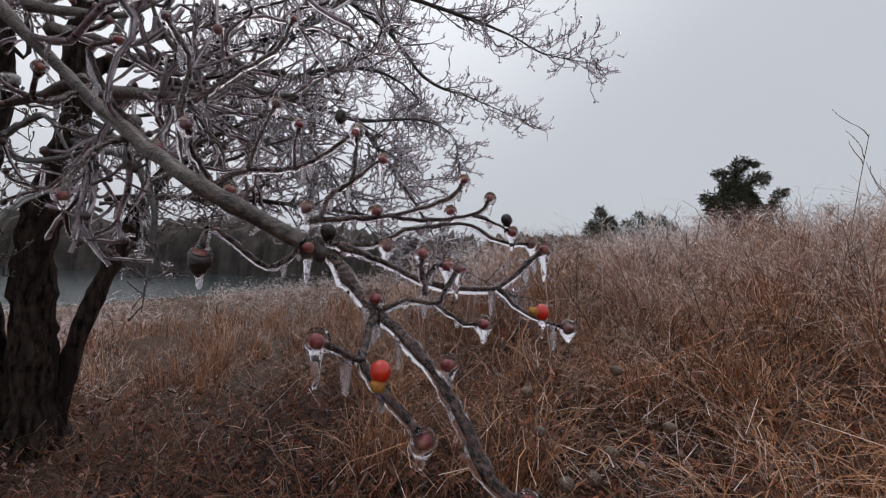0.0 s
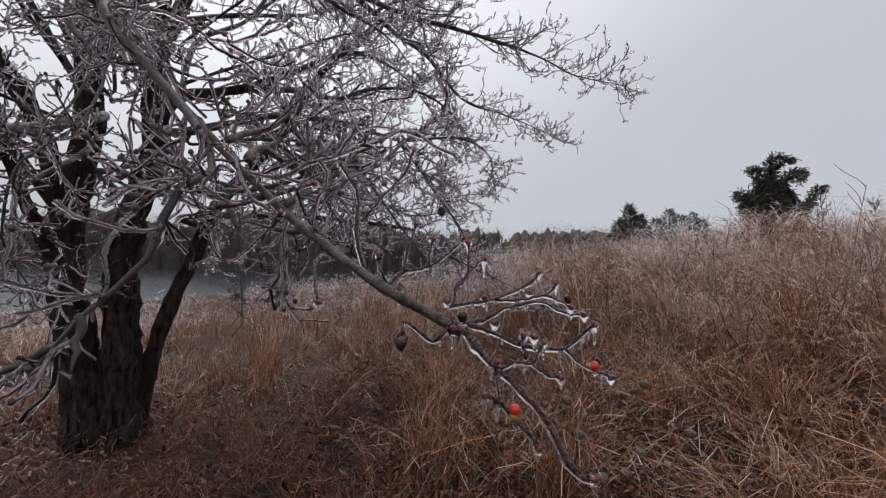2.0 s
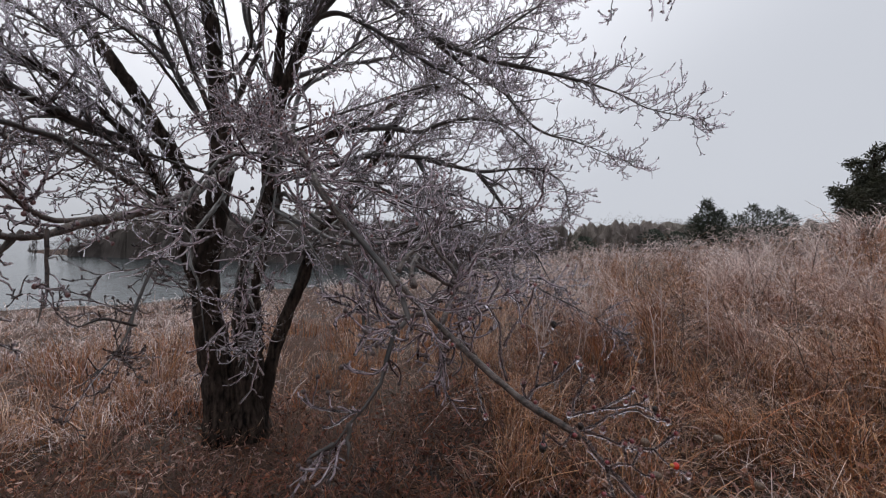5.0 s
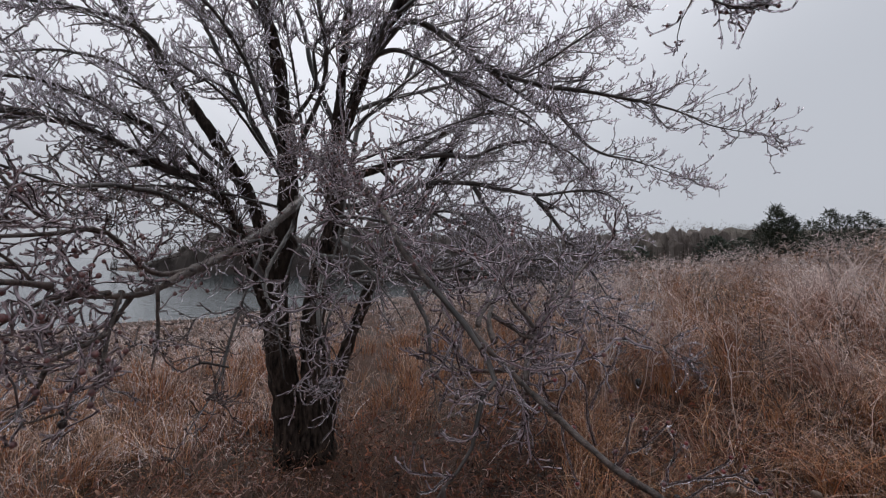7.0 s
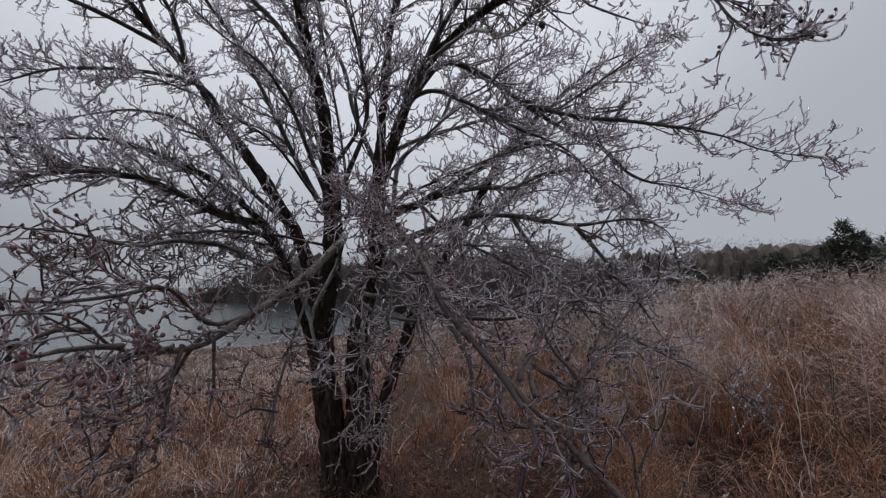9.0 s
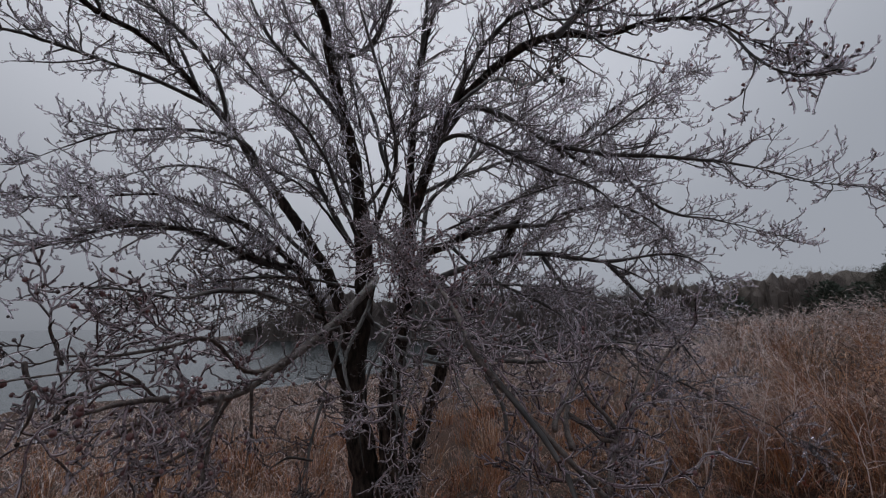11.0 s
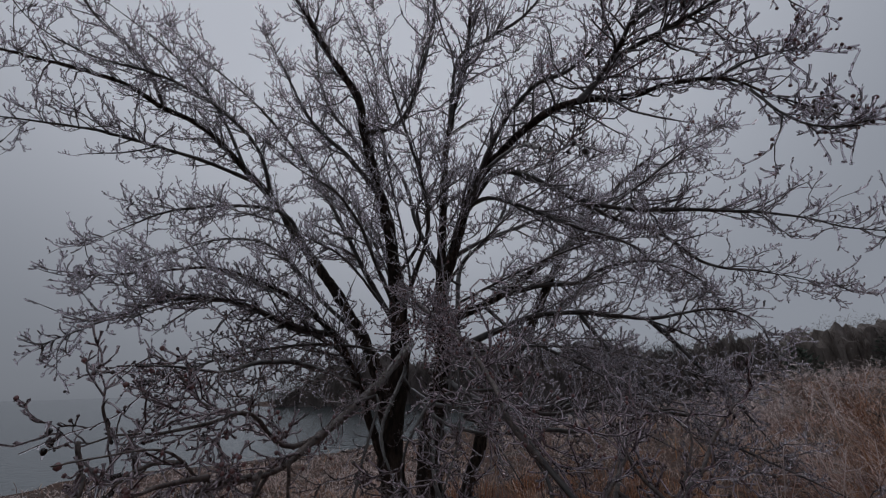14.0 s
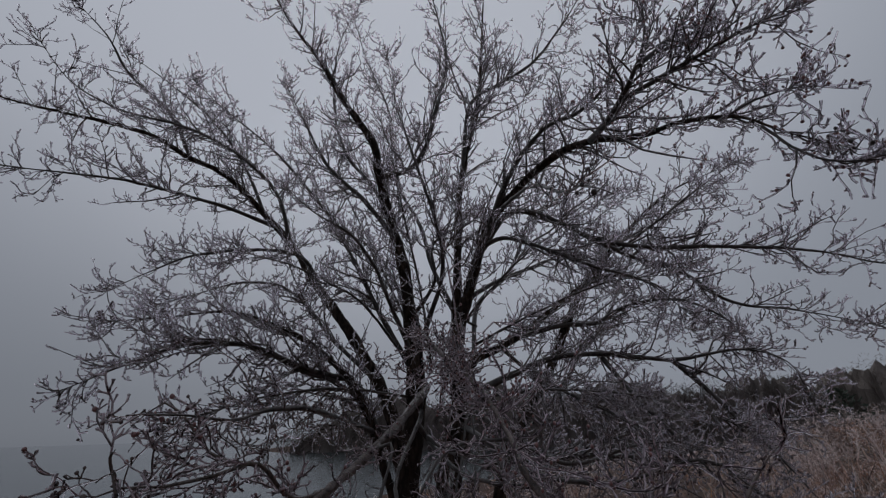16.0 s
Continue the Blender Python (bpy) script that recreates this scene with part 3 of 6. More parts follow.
    bud = tip[:, None] + np.array([[0, 0, 1.0], [0, 0, 0.45], [0, 0, -0.5], [0, 0, -1.0]])[None] * size[:, None, None]
    v, f = tube_arrays(bud, size[:, None] * np.array([[0.25, 0.9, 0.9, 0.2]]), 5 if front else 4)
    bu = part("bud_spray", raw_mesh("bud_spray", v, f, M_BUD if code[0] in "HI" or code in FRUITED else M_TIP), ob, "small dark fruit remains at twig ends")
    bu["kind"] = "stuff"
    if front:
        # ice round the side branches and hanging drops under them
        lo_sec = sec - np.array([0, 0, 0.0014])
        v1 = tube_arrays(lo_sec, sr * 1.15 + (0.0019 if close else 0.0011) + 0.0005 * np.sin(np.arange(9) * 2.1)[None], 6)
        v2 = tube_arrays(ter - np.array([0, 0, 0.0007]), tr * 1.1 + 0.0014, 5)
        p, t, ra, s6, ix = along(np.concatenate([sec, sec]), np.concatenate([sr, sr]), np.full(2 * len(sec), 1), 0.1, limb_seed + 13)
        ln6 = 0.010 + 0.026 * r.random(len(p)) ** 2
        ic = p[:, None] + np.array([0, 0, -1.0])[None, None] * (ln6[:, None] * np.array([0, 0.45, 0.9, 1.0]))[:, :, None]
        v3 = tube_arrays(ic, np.repeat([[0.0036, 0.0032, 0.0022, 0.0004]], len(p), 0), 5)
        v, f = join([v1, v2, v3] if close else [v1, v3])
        dr = part("ice_coat", raw_mesh("ice_coat", v, f, M_ICE), ob, "clear ice coat with hanging drops")
        dr["kind"] = "stuff"
    return ob


limb("A", 0.148, 0.080, 0.95, [(-2.89, 3.01, -0.18), (-2.96, 2.92, 0.45), (-3.01, 2.82, 1.09), (-3.01, 2.83, 1.50), (-2.96, 2.88, 2.08), (-2.99, 2.86, 2.74)])
limb("A2", 0.074, 0.009, 0.10, [(-2.99, 2.86, 2.74), (-3.05, 2.80, 3.38), (-3.06, 2.62, 3.79), (-2.96, 2.30, 4.15), (-2.91, 2.17, 4.44), (-2.95, 1.82, 4.76), (-2.97, 1.51, 5.04), (-3.05, 1.24, 5.30), (-3.03, 0.95, 5.52), (-2.94, 0.68, 5.71)])
limb("A3", 0.031, 0.008, 0.10, [(-2.96, 2.31, 4.14), (-2.59, 2.36, 4.10), (-2.39, 2.38, 4.27), (-2.18, 2.33, 4.62), (-2.05, 2.32, 5.09), (-2.01, 2.13, 5.52), (-2.02, 1.92, 5.94)])
limb("A4", 0.033, 0.008, 0.20, [(-3.06, 2.70, 3.62), (-3.22, 2.36, 4.01), (-3.39, 2.03, 4.33), (-3.48, 1.77, 4.74), (-3.46, 1.48, 5.02)])
limb("B", 0.074, 0.044, 0.90, [(-3.01, 2.83, 1.23), (-3.15, 2.78, 1.86), (-3.32, 2.72, 2.24), (-3.58, 2.53, 2.76), (-4.02, 2.45, 3.28)])
limb("B2", 0.050, 0.009, 0.12, [(-4.02, 2.45, 3.28), (-4.43, 2.43, 3.78), (-4.66, 2.14, 4.18), (-4.82, 1.69, 4.57), (-4.96, 1.32, 4.68), (-5.05, 0.91, 4.80), (-5.17, 0.28, 4.74), (-5.21, -0.24, 4.65), (-5.29, -0.76, 4.73)])
limb("B3", 0.026, 0.007, 0.25, [(-4.59, 2.23, 4.06), (-4.64, 1.59, 4.10), (-4.50, 0.89, 3.94), (-4.38, 0.51, 3.81), (-4.35, 0.11, 3.68), (-4.26, -0.32, 3.53)])
limb("B4", 0.026, 0.007, 0.10, [(-4.46, 2.39, 3.83), (-4.42, 2.12, 4.37), (-4.49, 1.77, 4.65), (-4.55, 1.40, 4.78), (-4.59, 0.98, 4.77), (-4.61, 0.49, 4.67), (-4.57, 0.08, 4.71), (-4.50, -0.23, 4.94)])
limb("B5", 0.031, 0.007, 0.15, [(-2.97, 2.87, 2.27), (-3.14, 2.74, 2.63), (-3.32, 2.51, 3.15), (-3.44, 2.35, 3.52), (-3.51, 2.10, 3.86), (-3.53, 1.52, 4.26), (-3.60, 1.03, 4.47), (-3.56, 0.69, 4.57)])
limb("C", 0.146, 0.080, 0.95, [(-2.74, 3.10, -0.23), (-2.73, 3.04, 0.56), (-2.73, 3.00, 1.03), (-2.68, 3.02, 1.40), (-2.59, 3.07, 1.87), (-2.56, 2.99, 2.49)])
limb("C2", 0.052, 0.008, 0.15, [(-2.56, 2.99, 2.49), (-2.50, 2.98, 3.09), (-2.40, 2.89, 3.75), (-2.27, 2.87, 4.35), (-2.08, 2.87, 4.84), (-1.92, 2.76, 5.44), (-1.76, 2.63, 6.07), (-1.59, 2.55, 6.50)])
limb("C3", 0.062, 0.008, 0.20, [(-2.56, 2.99, 2.49), (-2.20, 2.97, 3.36), (-1.96, 2.96, 3.70), (-1.36, 2.70, 3.83), (-0.94, 2.50, 3.75), (-0.59, 2.45, 3.61), (-0.30, 2.18, 3.42), (-0.04, 1.99, 3.21), (0.13, 1.85, 2.94), (0.30, 1.76, 2.73)])
limb("C4", 0.028, 0.007, 0.10, [(-0.89, 2.49, 3.74), (-0.60, 2.01, 3.54), (-0.39, 1.79, 3.62), (-0.30, 1.72, 3.79), (-0.27, 1.63, 4.08)])
limb("C5", 0.018, 0.006, 0.10, [(-0.55, 1.95, 3.56), (-0.20, 1.89, 3.57), (0.08, 1.87, 3.60), (0.36, 1.84, 3.59)])
limb("C9", 0.008, 0.004, 0.05, [(0.05, 1.92, 3.06), (0.12, 1.84, 2.87), (0.19, 1.79, 2.74), (0.27, 1.76, 2.68), (0.36, 1.76, 2.68)])
limb("C10", 0.008, 0.004, 0.05, [(-0.07, 2.01, 3.24), (0.06, 1.93, 3.22), (0.18, 1.87, 3.18), (0.23, 1.85, 3.15)])
limb("C6", 0.036, 0.007, 0.20, [(-2.25, 2.97, 3.24), (-1.78, 2.87, 3.96), (-1.38, 2.86, 4.31), (-1.03, 2.80, 4.29), (-0.78, 2.69, 4.30), (-0.41, 2.58, 4.57), (-0.13, 2.41, 4.76)])
limb("C7", 0.028, 0.007, 0.10, [(-2.30, 2.87, 4.20), (-2.10, 2.76, 4.86), (-1.79, 2.84, 5.04), (-1.40, 2.83, 5.06), (-0.99, 2.78, 5.31), (-0.69, 2.67, 5.55)])
limb("C8", 0.020, 0.006, 0.20, [(-1.96, 2.96, 3.70), (-1.31, 2.20, 3.37), (-0.80, 1.35, 2.78), (-0.60, 1.02, 2.58), (-0.51, 0.84, 2.45), (-0.49, 0.71, 2.38)])
limb("D", 0.036, 0.007, 0.15, [(-2.21, 2.97, 3.33), (-1.91, 3.07, 3.69), (-1.57, 3.19, 3.56), (-1.22, 3.30, 3.28), (-0.80, 3.40, 3.12), (-0.22, 3.55, 3.01), (0.21, 3.58, 2.88), (0.53, 3.55, 2.70), (0.90, 3.37, 2.53)])
limb("D2", 0.026, 0.007, 0.10, [(-1.27, 3.28, 3.32), (-0.98, 3.59, 3.14), (-0.68, 3.85, 3.01), (-0.35, 4.10, 2.72), (0.03, 4.19, 2.60), (0.51, 4.13, 2.37)])
limb("D3", 0.015, 0.006, 0.20, [(-1.07, 3.49, 3.20), (-0.72, 3.44, 3.35), (-0.37, 3.29, 3.45), (-0.06, 3.14, 3.54)])
limb("E", 0.054, 0.008, 0.20, [(-2.61, 3.05, 1.73), (-2.46, 3.05, 2.28), (-2.28, 3.28, 2.44), (-2.12, 3.61, 2.63), (-1.87, 3.95, 2.92), (-1.61, 4.15, 3.14), (-1.34, 4.33, 3.24), (-1.01, 4.51, 3.12), (-0.68, 4.56, 2.71), (-0.49, 4.46, 2.45)])
limb("E2", 0.033, 0.007, 0.10, [(-2.14, 3.56, 2.60), (-1.86, 3.85, 2.70), (-1.59, 4.10, 2.73), (-1.26, 4.25, 2.88), (-0.81, 4.32, 2.86), (-0.43, 4.25, 2.57), (-0.30, 4.16, 2.21)])
limb("E3", 0.038, 0.007, 0.15, [(-2.51, 3.05, 2.10), (-2.37, 3.05, 2.07), (-2.13, 3.25, 2.19), (-1.82, 3.40, 2.30), (-1.47, 3.59, 2.32), (-1.13, 3.74, 2.26), (-0.84, 3.84, 2.23), (-0.42, 3.88, 2.27), (-0.12, 3.84, 2.14), (-0.04, 3.78, 1.84)])
limb("E4", 0.023, 0.006, 0.05, [(-0.89, 3.83, 2.24), (-0.69, 3.87, 1.99), (-0.51, 3.84, 1.73), (-0.28, 3.81, 1.39), (-0.11, 3.76, 1.12)])
limb("E5", 0.023, 0.006, 0.05, [(-1.42, 3.61, 2.31), (-1.23, 3.61, 2.02), (-0.98, 3.56, 1.71), (-0.71, 3.51, 1.38), (-0.52, 3.43, 1.13)])
limb("F", 0.066, 0.044, 0.80, [(-2.69, 3.16, -0.14), (-2.58, 3.24, 0.59), (-2.47, 3.34, 1.03), (-2.35, 3.48, 1.52), (-2.21, 3.69, 1.88), (-2.03, 3.92, 2.30), (-1.84, 4.01, 2.75)])
limb("F2", 0.044, 0.008, 0.10, [(-1.84, 4.01, 2.75), (-1.69, 4.23, 3.17), (-1.39, 4.48, 3.60), (-1.06, 4.64, 3.98), (-0.66, 4.69, 4.22), (-0.09, 4.70, 4.30)])
limb("F3", 0.026, 0.007, 0.20, [(-2.35, 3.48, 1.52), (-2.22, 3.28, 1.56), (-2.08, 3.64, 1.84), (-1.86, 4.07, 2.28), (-1.78, 4.20, 2.54), (-1.35, 4.54, 2.76), (-0.76, 4.73, 2.62)])
limb("G", 0.046, 0.008, 0.20, [(-3.00, 2.83, 0.98), (-3.02, 2.60, 1.37), (-3.03, 2.41, 1.77), (-3.04, 2.25, 2.02), (-3.19, 2.08, 2.30), (-3.32, 1.90, 2.47), (-3.50, 1.67, 2.61), (-3.56, 1.29, 2.66), (-3.62, 0.92, 2.57), (-3.66, 0.53, 2.47)])
limb("G2", 0.026, 0.007, 0.15, [(-3.88, 2.45, 3.14), (-3.91, 2.16, 3.49), (-4.02, 1.66, 3.44), (-4.07, 1.18, 3.23), (-4.12, 0.88, 3.01), (-4.17, 0.68, 2.84)])
limb("G3", 0.028, 0.007, 0.15, [(-3.12, 2.15, 2.18), (-3.14, 1.88, 2.20), (-3.19, 1.61, 2.28), (-3.20, 1.28, 2.34), (-3.26, 0.96, 2.32), (-3.28, 0.68, 2.20), (-3.38, 0.33, 2.00)])
limb("G4", 0.026, 0.007, 0.20, [(-3.03, 2.41, 1.76), (-2.63, 1.69, 1.83), (-2.25, 1.15, 1.86), (-2.06, 0.79, 1.84), (-1.91, 0.53, 1.80), (-1.74, 0.27, 1.81), (-1.71, 0.11, 1.81)])
limb("G5", 0.033, 0.007, 0.20, [(-3.04, 2.81, 1.39), (-3.06, 2.35, 1.94), (-3.11, 2.04, 2.14), (-3.17, 1.74, 2.21), (-3.25, 1.37, 2.36), (-3.26, 0.99, 2.31), (-3.20, 0.67, 2.17)])
limb("H", 0.036, 0.005, 0.22, [(-2.96, 2.88, 2.10), (-2.76, 2.80, 2.11), (-2.43, 2.06, 1.80), (-2.09, 1.41, 1.62), (-1.82, 0.96, 1.53), (-1.71, 0.72, 1.47), (-1.58, 0.47, 1.47), (-1.52, 0.30, 1.50), (-1.49, 0.21, 1.57), (-1.44, 0.12, 1.60), (-1.41, 0.01, 1.60), (-1.43, -0.08, 1.59)])
limb("H2", 0.009, 0.005, 0.05, [(-1.62, 0.55, 1.47), (-1.60, 0.50, 1.35), (-1.56, 0.45, 1.23), (-1.55, 0.37, 1.18), (-1.57, 0.27, 1.16)])
limb("H3", 0.007, 0.005, 0.05, [(-1.68, 0.71, 1.48), (-1.67, 0.70, 1.32), (-1.64, 0.67, 1.20)])
limb("H4", 0.009, 0.005, 0.05, [(-1.52, 0.31, 1.50), (-1.44, 0.19, 1.51), (-1.36, 0.08, 1.52), (-1.34, -0.01, 1.51)])
limb("H5", 0.012, 0.004, 0.08, [(-1.82, 0.96, 1.53), (-1.77, 0.75, 1.52), (-1.72, 0.56, 1.65), (-1.69, 0.41, 1.63), (-1.69, 0.23, 1.61), (-1.71, 0.16, 1.62), (-1.73, 0.09, 1.60), (-1.75, 0.06, 1.61), (-1.78, 0.00, 1.59)])
limb("H6", 0.008, 0.004, 0.08, [(-1.74, 0.06, 1.61), (-1.73, 0.07, 1.54), (-1.70, 0.07, 1.49), (-1.75, 0.07, 1.41)])
limb("H7", 0.008, 0.004, 0.08, [(-1.50, 0.23, 1.55), (-1.57, 0.18, 1.55), (-1.60, 0.13, 1.52), (-1.65, 0.11, 1.47)])
limb("H8", 0.008, 0.004, 0.08, [(-1.58, 0.49, 1.47), (-1.61, 0.41, 1.46), (-1.64, 0.35, 1.42), (-1.67, 0.27, 1.41), (-1.70, 0.21, 1.41)])
limb("H9", 0.008, 0.004, 0.08, [(-1.66, 0.61, 1.46), (-1.68, 0.55, 1.35), (-1.69, 0.45, 1.32), (-1.71, 0.39, 1.31), (-1.73, 0.34, 1.24)])
limb("H10", 0.008, 0.004, 0.08, [(-1.72, 0.56, 1.65), (-1.81, 0.44, 1.68), (-1.84, 0.33, 1.80), (-1.89, 0.27, 1.85), (-1.95, 0.21, 1.78)])
limb("H11", 0.005, 0.004, 0.08, [(-1.71, 0.13, 1.60), (-1.72, 0.12, 1.63), (-1.73, 0.10, 1.69), (-1.68, 0.09, 1.72)])
limb("H12", 0.008, 0.004, 0.08, [(-1.54, 0.46, 1.36), (-1.57, 0.41, 1.32), (-1.61, 0.36, 1.28), (-1.67, 0.32, 1.24)])
limb("H13", 0.008, 0.004, 0.08, [(-1.61, 0.36, 1.28), (-1.62, 0.35, 1.24), (-1.63, 0.34, 1.20), (-1.67, 0.30, 1.15)])
limb("H14", 0.008, 0.004, 0.08, [(-1.69, 0.65, 1.47), (-1.68, 0.58, 1.40), (-1.70, 0.49, 1.34), (-1.75, 0.42, 1.34)])
limb("H15", 0.008, 0.004, 0.08, [(-1.56, 0.40, 1.48), (-1.60, 0.35, 1.46), (-1.62, 0.32, 1.44), (-1.68, 0.28, 1.39), (-1.71, 0.26, 1.38)])
limb("H16", 0.005, 0.004, 0.08, [(-1.51, 0.39, 1.20), (-1.51, 0.37, 1.19), (-1.45, 0.31, 1.18)])
limb("I", 0.024, 0.007, 0.10, [(-2.98, 2.87, 2.57), (-2.74, 2.70, 2.57), (-2.02, 2.03, 2.23), (-1.40, 1.44, 1.96), (-0.92, 0.95, 1.71), (-0.76, 0.81, 1.57), (-0.46, 0.82, 1.28), (-0.32, 0.75, 1.19), (-0.21, 0.69, 1.13), (-0.13, 0.69, 1.09), (-0.09, 0.68, 1.07)])
limb("J", 0.028, 0.007, 0.10, [(-2.38, 3.45, 1.40), (-2.52, 3.30, 1.46), (-2.01, 3.38, 1.50), (-1.55, 3.53, 1.52), (-1.16, 3.62, 1.49), (-0.70, 3.72, 1.44), (-0.65, 3.69, 1.34), (-0.45, 3.60, 1.26), (-0.09, 3.47, 1.10), (0.38, 3.29, 0.90)])
limb("K", 0.028, 0.007, 0.15, [(-2.59, 3.05, 1.80), (-2.39, 2.90, 1.75), (-1.83, 2.48, 1.61), (-1.43, 2.15, 1.51), (-0.90, 1.84, 1.50), (-0.51, 1.69, 1.61), (-0.34, 1.61, 1.52)])
limb("K2", 0.026, 0.007, 0.20, [(-2.66, 3.03, 1.49), (-2.11, 2.19, 1.22), (-1.77, 1.85, 1.02), (-1.62, 1.53, 0.87)])
limb("K3", 0.023, 0.007, 0.20, [(-2.69, 2.64, 2.04), (-2.75, 2.70, 1.85), (-2.32, 1.96, 1.46), (-1.96, 1.63, 1.23), (-1.83, 1.55, 0.95)])
limb("K4", 0.026, 0.007, 0.15, [(-2.45, 2.96, 1.77), (-2.39, 2.97, 1.91), (-1.74, 2.60, 1.61), (-1.31, 2.44, 1.52), (-0.94, 2.37, 1.62), (-0.67, 2.25, 1.66)])
limb("K6", 0.023, 0.007, 0.20, [(-2.70, 2.61, 1.80), (-2.66, 2.70, 1.67), (-2.12, 2.29, 1.51), (-1.49, 1.94, 1.47), (-1.13, 1.74, 1.55)])
limb("K7", 0.023, 0.007, 0.20, [(-2.66, 2.69, 1.70), (-2.08, 2.20, 1.61), (-1.62, 1.91, 1.59), (-1.33, 1.72, 1.42), (-1.17, 1.63, 1.27)])
limb("X1", 0.028, 0.007, 0.30, [(-2.97, 2.87, 2.36), (-2.68, 2.77, 2.74), (-2.40, 2.64, 3.14), (-2.34, 2.42, 3.56), (-2.34, 2.21, 3.93), (-2.37, 1.97, 4.42), (-2.35, 1.76, 4.98)])
limb("X3", 0.028, 0.007, 0.30, [(-2.54, 3.00, 2.76), (-2.82, 2.99, 3.34), (-3.00, 3.03, 3.85), (-3.24, 2.94, 4.48), (-3.39, 2.92, 5.54), (-3.67, 2.76, 6.44), (-3.84, 2.52, 7.45)])
limb("X4", 0.028, 0.007, 0.20, [(-2.53, 3.00, 2.86), (-2.34, 3.37, 3.13), (-2.05, 3.75, 3.35), (-1.78, 4.08, 3.58), (-1.43, 4.40, 4.01), (-0.99, 4.59, 4.30)])
limb("X6", 0.028, 0.007, 0.30, [(-2.43, 3.09, 2.30), (-2.58, 3.46, 2.96), (-2.42, 3.92, 3.41), (-2.28, 4.21, 4.05), (-2.04, 4.42, 4.87), (-1.77, 4.47, 5.89), (-1.38, 4.54, 7.08)])
limb("X7", 0.018, 0.006, 0.10, [(-0.39, 1.79, 3.62), (-0.16, 1.96, 3.86), (0.05, 1.95, 4.11)])
limb("X8", 0.026, 0.007, 0.20, [(-3.34, 2.71, 2.28), (-3.27, 2.58, 2.26), (-3.57, 2.38, 2.59), (-3.92, 2.13, 3.06), (-4.14, 1.77, 3.14), (-4.22, 1.36, 2.96), (-4.24, 1.02, 2.79)])
limb("X9", 0.023, 0.007, 0.10, [(-4.96, 1.32, 4.68), (-4.91, 1.00, 5.10), (-4.92, 0.55, 5.34), (-4.86, 0.26, 5.62), (-4.81, -0.12, 5.78)])
limb("X10", 0.023, 0.007, 0.15, [(-4.66, 2.14, 4.18), (-4.81, 1.85, 4.82), (-4.88, 1.40, 5.26), (-4.93, 0.94, 5.47), (-5.03, 0.47, 5.68)])
limb("X11", 0.023, 0.007, 0.15, [(-3.06, 2.70, 3.62), (-3.30, 2.59, 4.27), (-3.51, 2.34, 4.68), (-3.62, 2.20, 5.36), (-3.51, 2.13, 6.15), (-3.27, 2.24, 6.85)])
limb("X12", 0.023, 0.007, 0.15, [(-2.20, 2.97, 3.36), (-1.93, 2.95, 3.39), (-1.56, 2.93, 3.18), (-1.15, 2.93, 2.92), (-0.82, 3.00, 2.74), (-0.58, 3.04, 2.44)])
limb("X13", 0.020, 0.007, 0.15, [(-2.26, 3.33, 2.46), (-2.02, 3.43, 2.21), (-1.62, 3.31, 1.99), (-1.22, 3.11, 1.80), (-0.93, 3.02, 1.58)])
limb("Y1", 0.026, 0.007, 0.20, [(-2.96, 2.87, 2.37), (-2.88, 2.44, 2.82), (-2.89, 2.23, 3.14), (-2.92, 1.98, 3.36), (-2.99, 1.64, 3.47), (-3.01, 1.31, 3.60)])
limb("Y2", 0.026, 0.007, 0.20, [(-2.98, 2.87, 2.59), (-3.32, 2.98, 3.26), (-3.71, 2.93, 3.81), (-4.01, 2.74, 4.05), (-4.27, 2.56, 4.61), (-4.41, 2.33, 5.24)])
limb("Y3", 0.023, 0.007, 0.20, [(-2.99, 2.86, 2.79), (-2.56, 2.71, 3.03), (-2.49, 2.60, 3.32), (-2.27, 2.58, 3.48), (-2.15, 2.47, 3.80)])
limb("Z1", 0.010, 0.005, 0.30, [(-2.13, 1.50, 1.64), (-2.02, 1.56, 1.67), (-1.77, 1.18, 1.34), (-1.65, 0.99, 1.11), (-1.61, 0.87, 1.03), (-1.58, 0.75, 0.99)])
limb("Z2", 0.005, 0.005, 0.30, [(-1.66, 1.01, 1.14), (-1.66, 0.89, 1.17), (-1.67, 0.80, 1.16)])
limb("Q1", 0.009, 0.004, 0.05, [(-0.58, 0.86, 1.40), (-0.59, 0.92, 1.43), (-0.57, 1.00, 1.47), (-0.54, 1.08, 1.55)])
limb("Q2", 0.010, 0.004, 0.05, [(-0.53, 0.85, 1.36), (-0.57, 0.94, 1.40), (-0.58, 1.05, 1.44), (-0.58, 1.19, 1.54), (-0.52, 1.28, 1.63)])
limb("Q3", 0.009, 0.005, 0.05, [(-0.58, 1.00, 1.42), (-0.45, 1.04, 1.34), (-0.47, 1.05, 1.39), (-0.51, 1.05, 1.43), (-0.55, 1.05, 1.50), (-0.57, 1.06, 1.57)])
limb("Q4", 0.008, 0.004, 0.05, [(-0.45, 1.04, 1.34), (-0.46, 0.99, 1.36), (-0.48, 0.94, 1.37), (-0.50, 0.92, 1.40)])
limb("Q5", 0.009, 0.004, 0.05, [(-0.44, 0.83, 1.27), (-0.45, 1.04, 1.35), (-0.43, 1.13, 1.42), (-0.41, 1.18, 1.47), (-0.39, 1.23, 1.55), (-0.40, 1.26, 1.64)])
limb("Q6", 0.009, 0.004, 0.05, [(-0.36, 0.79, 1.22), (-0.43, 0.87, 1.22), (-0.49, 0.88, 1.23), (-0.55, 0.88, 1.24)])
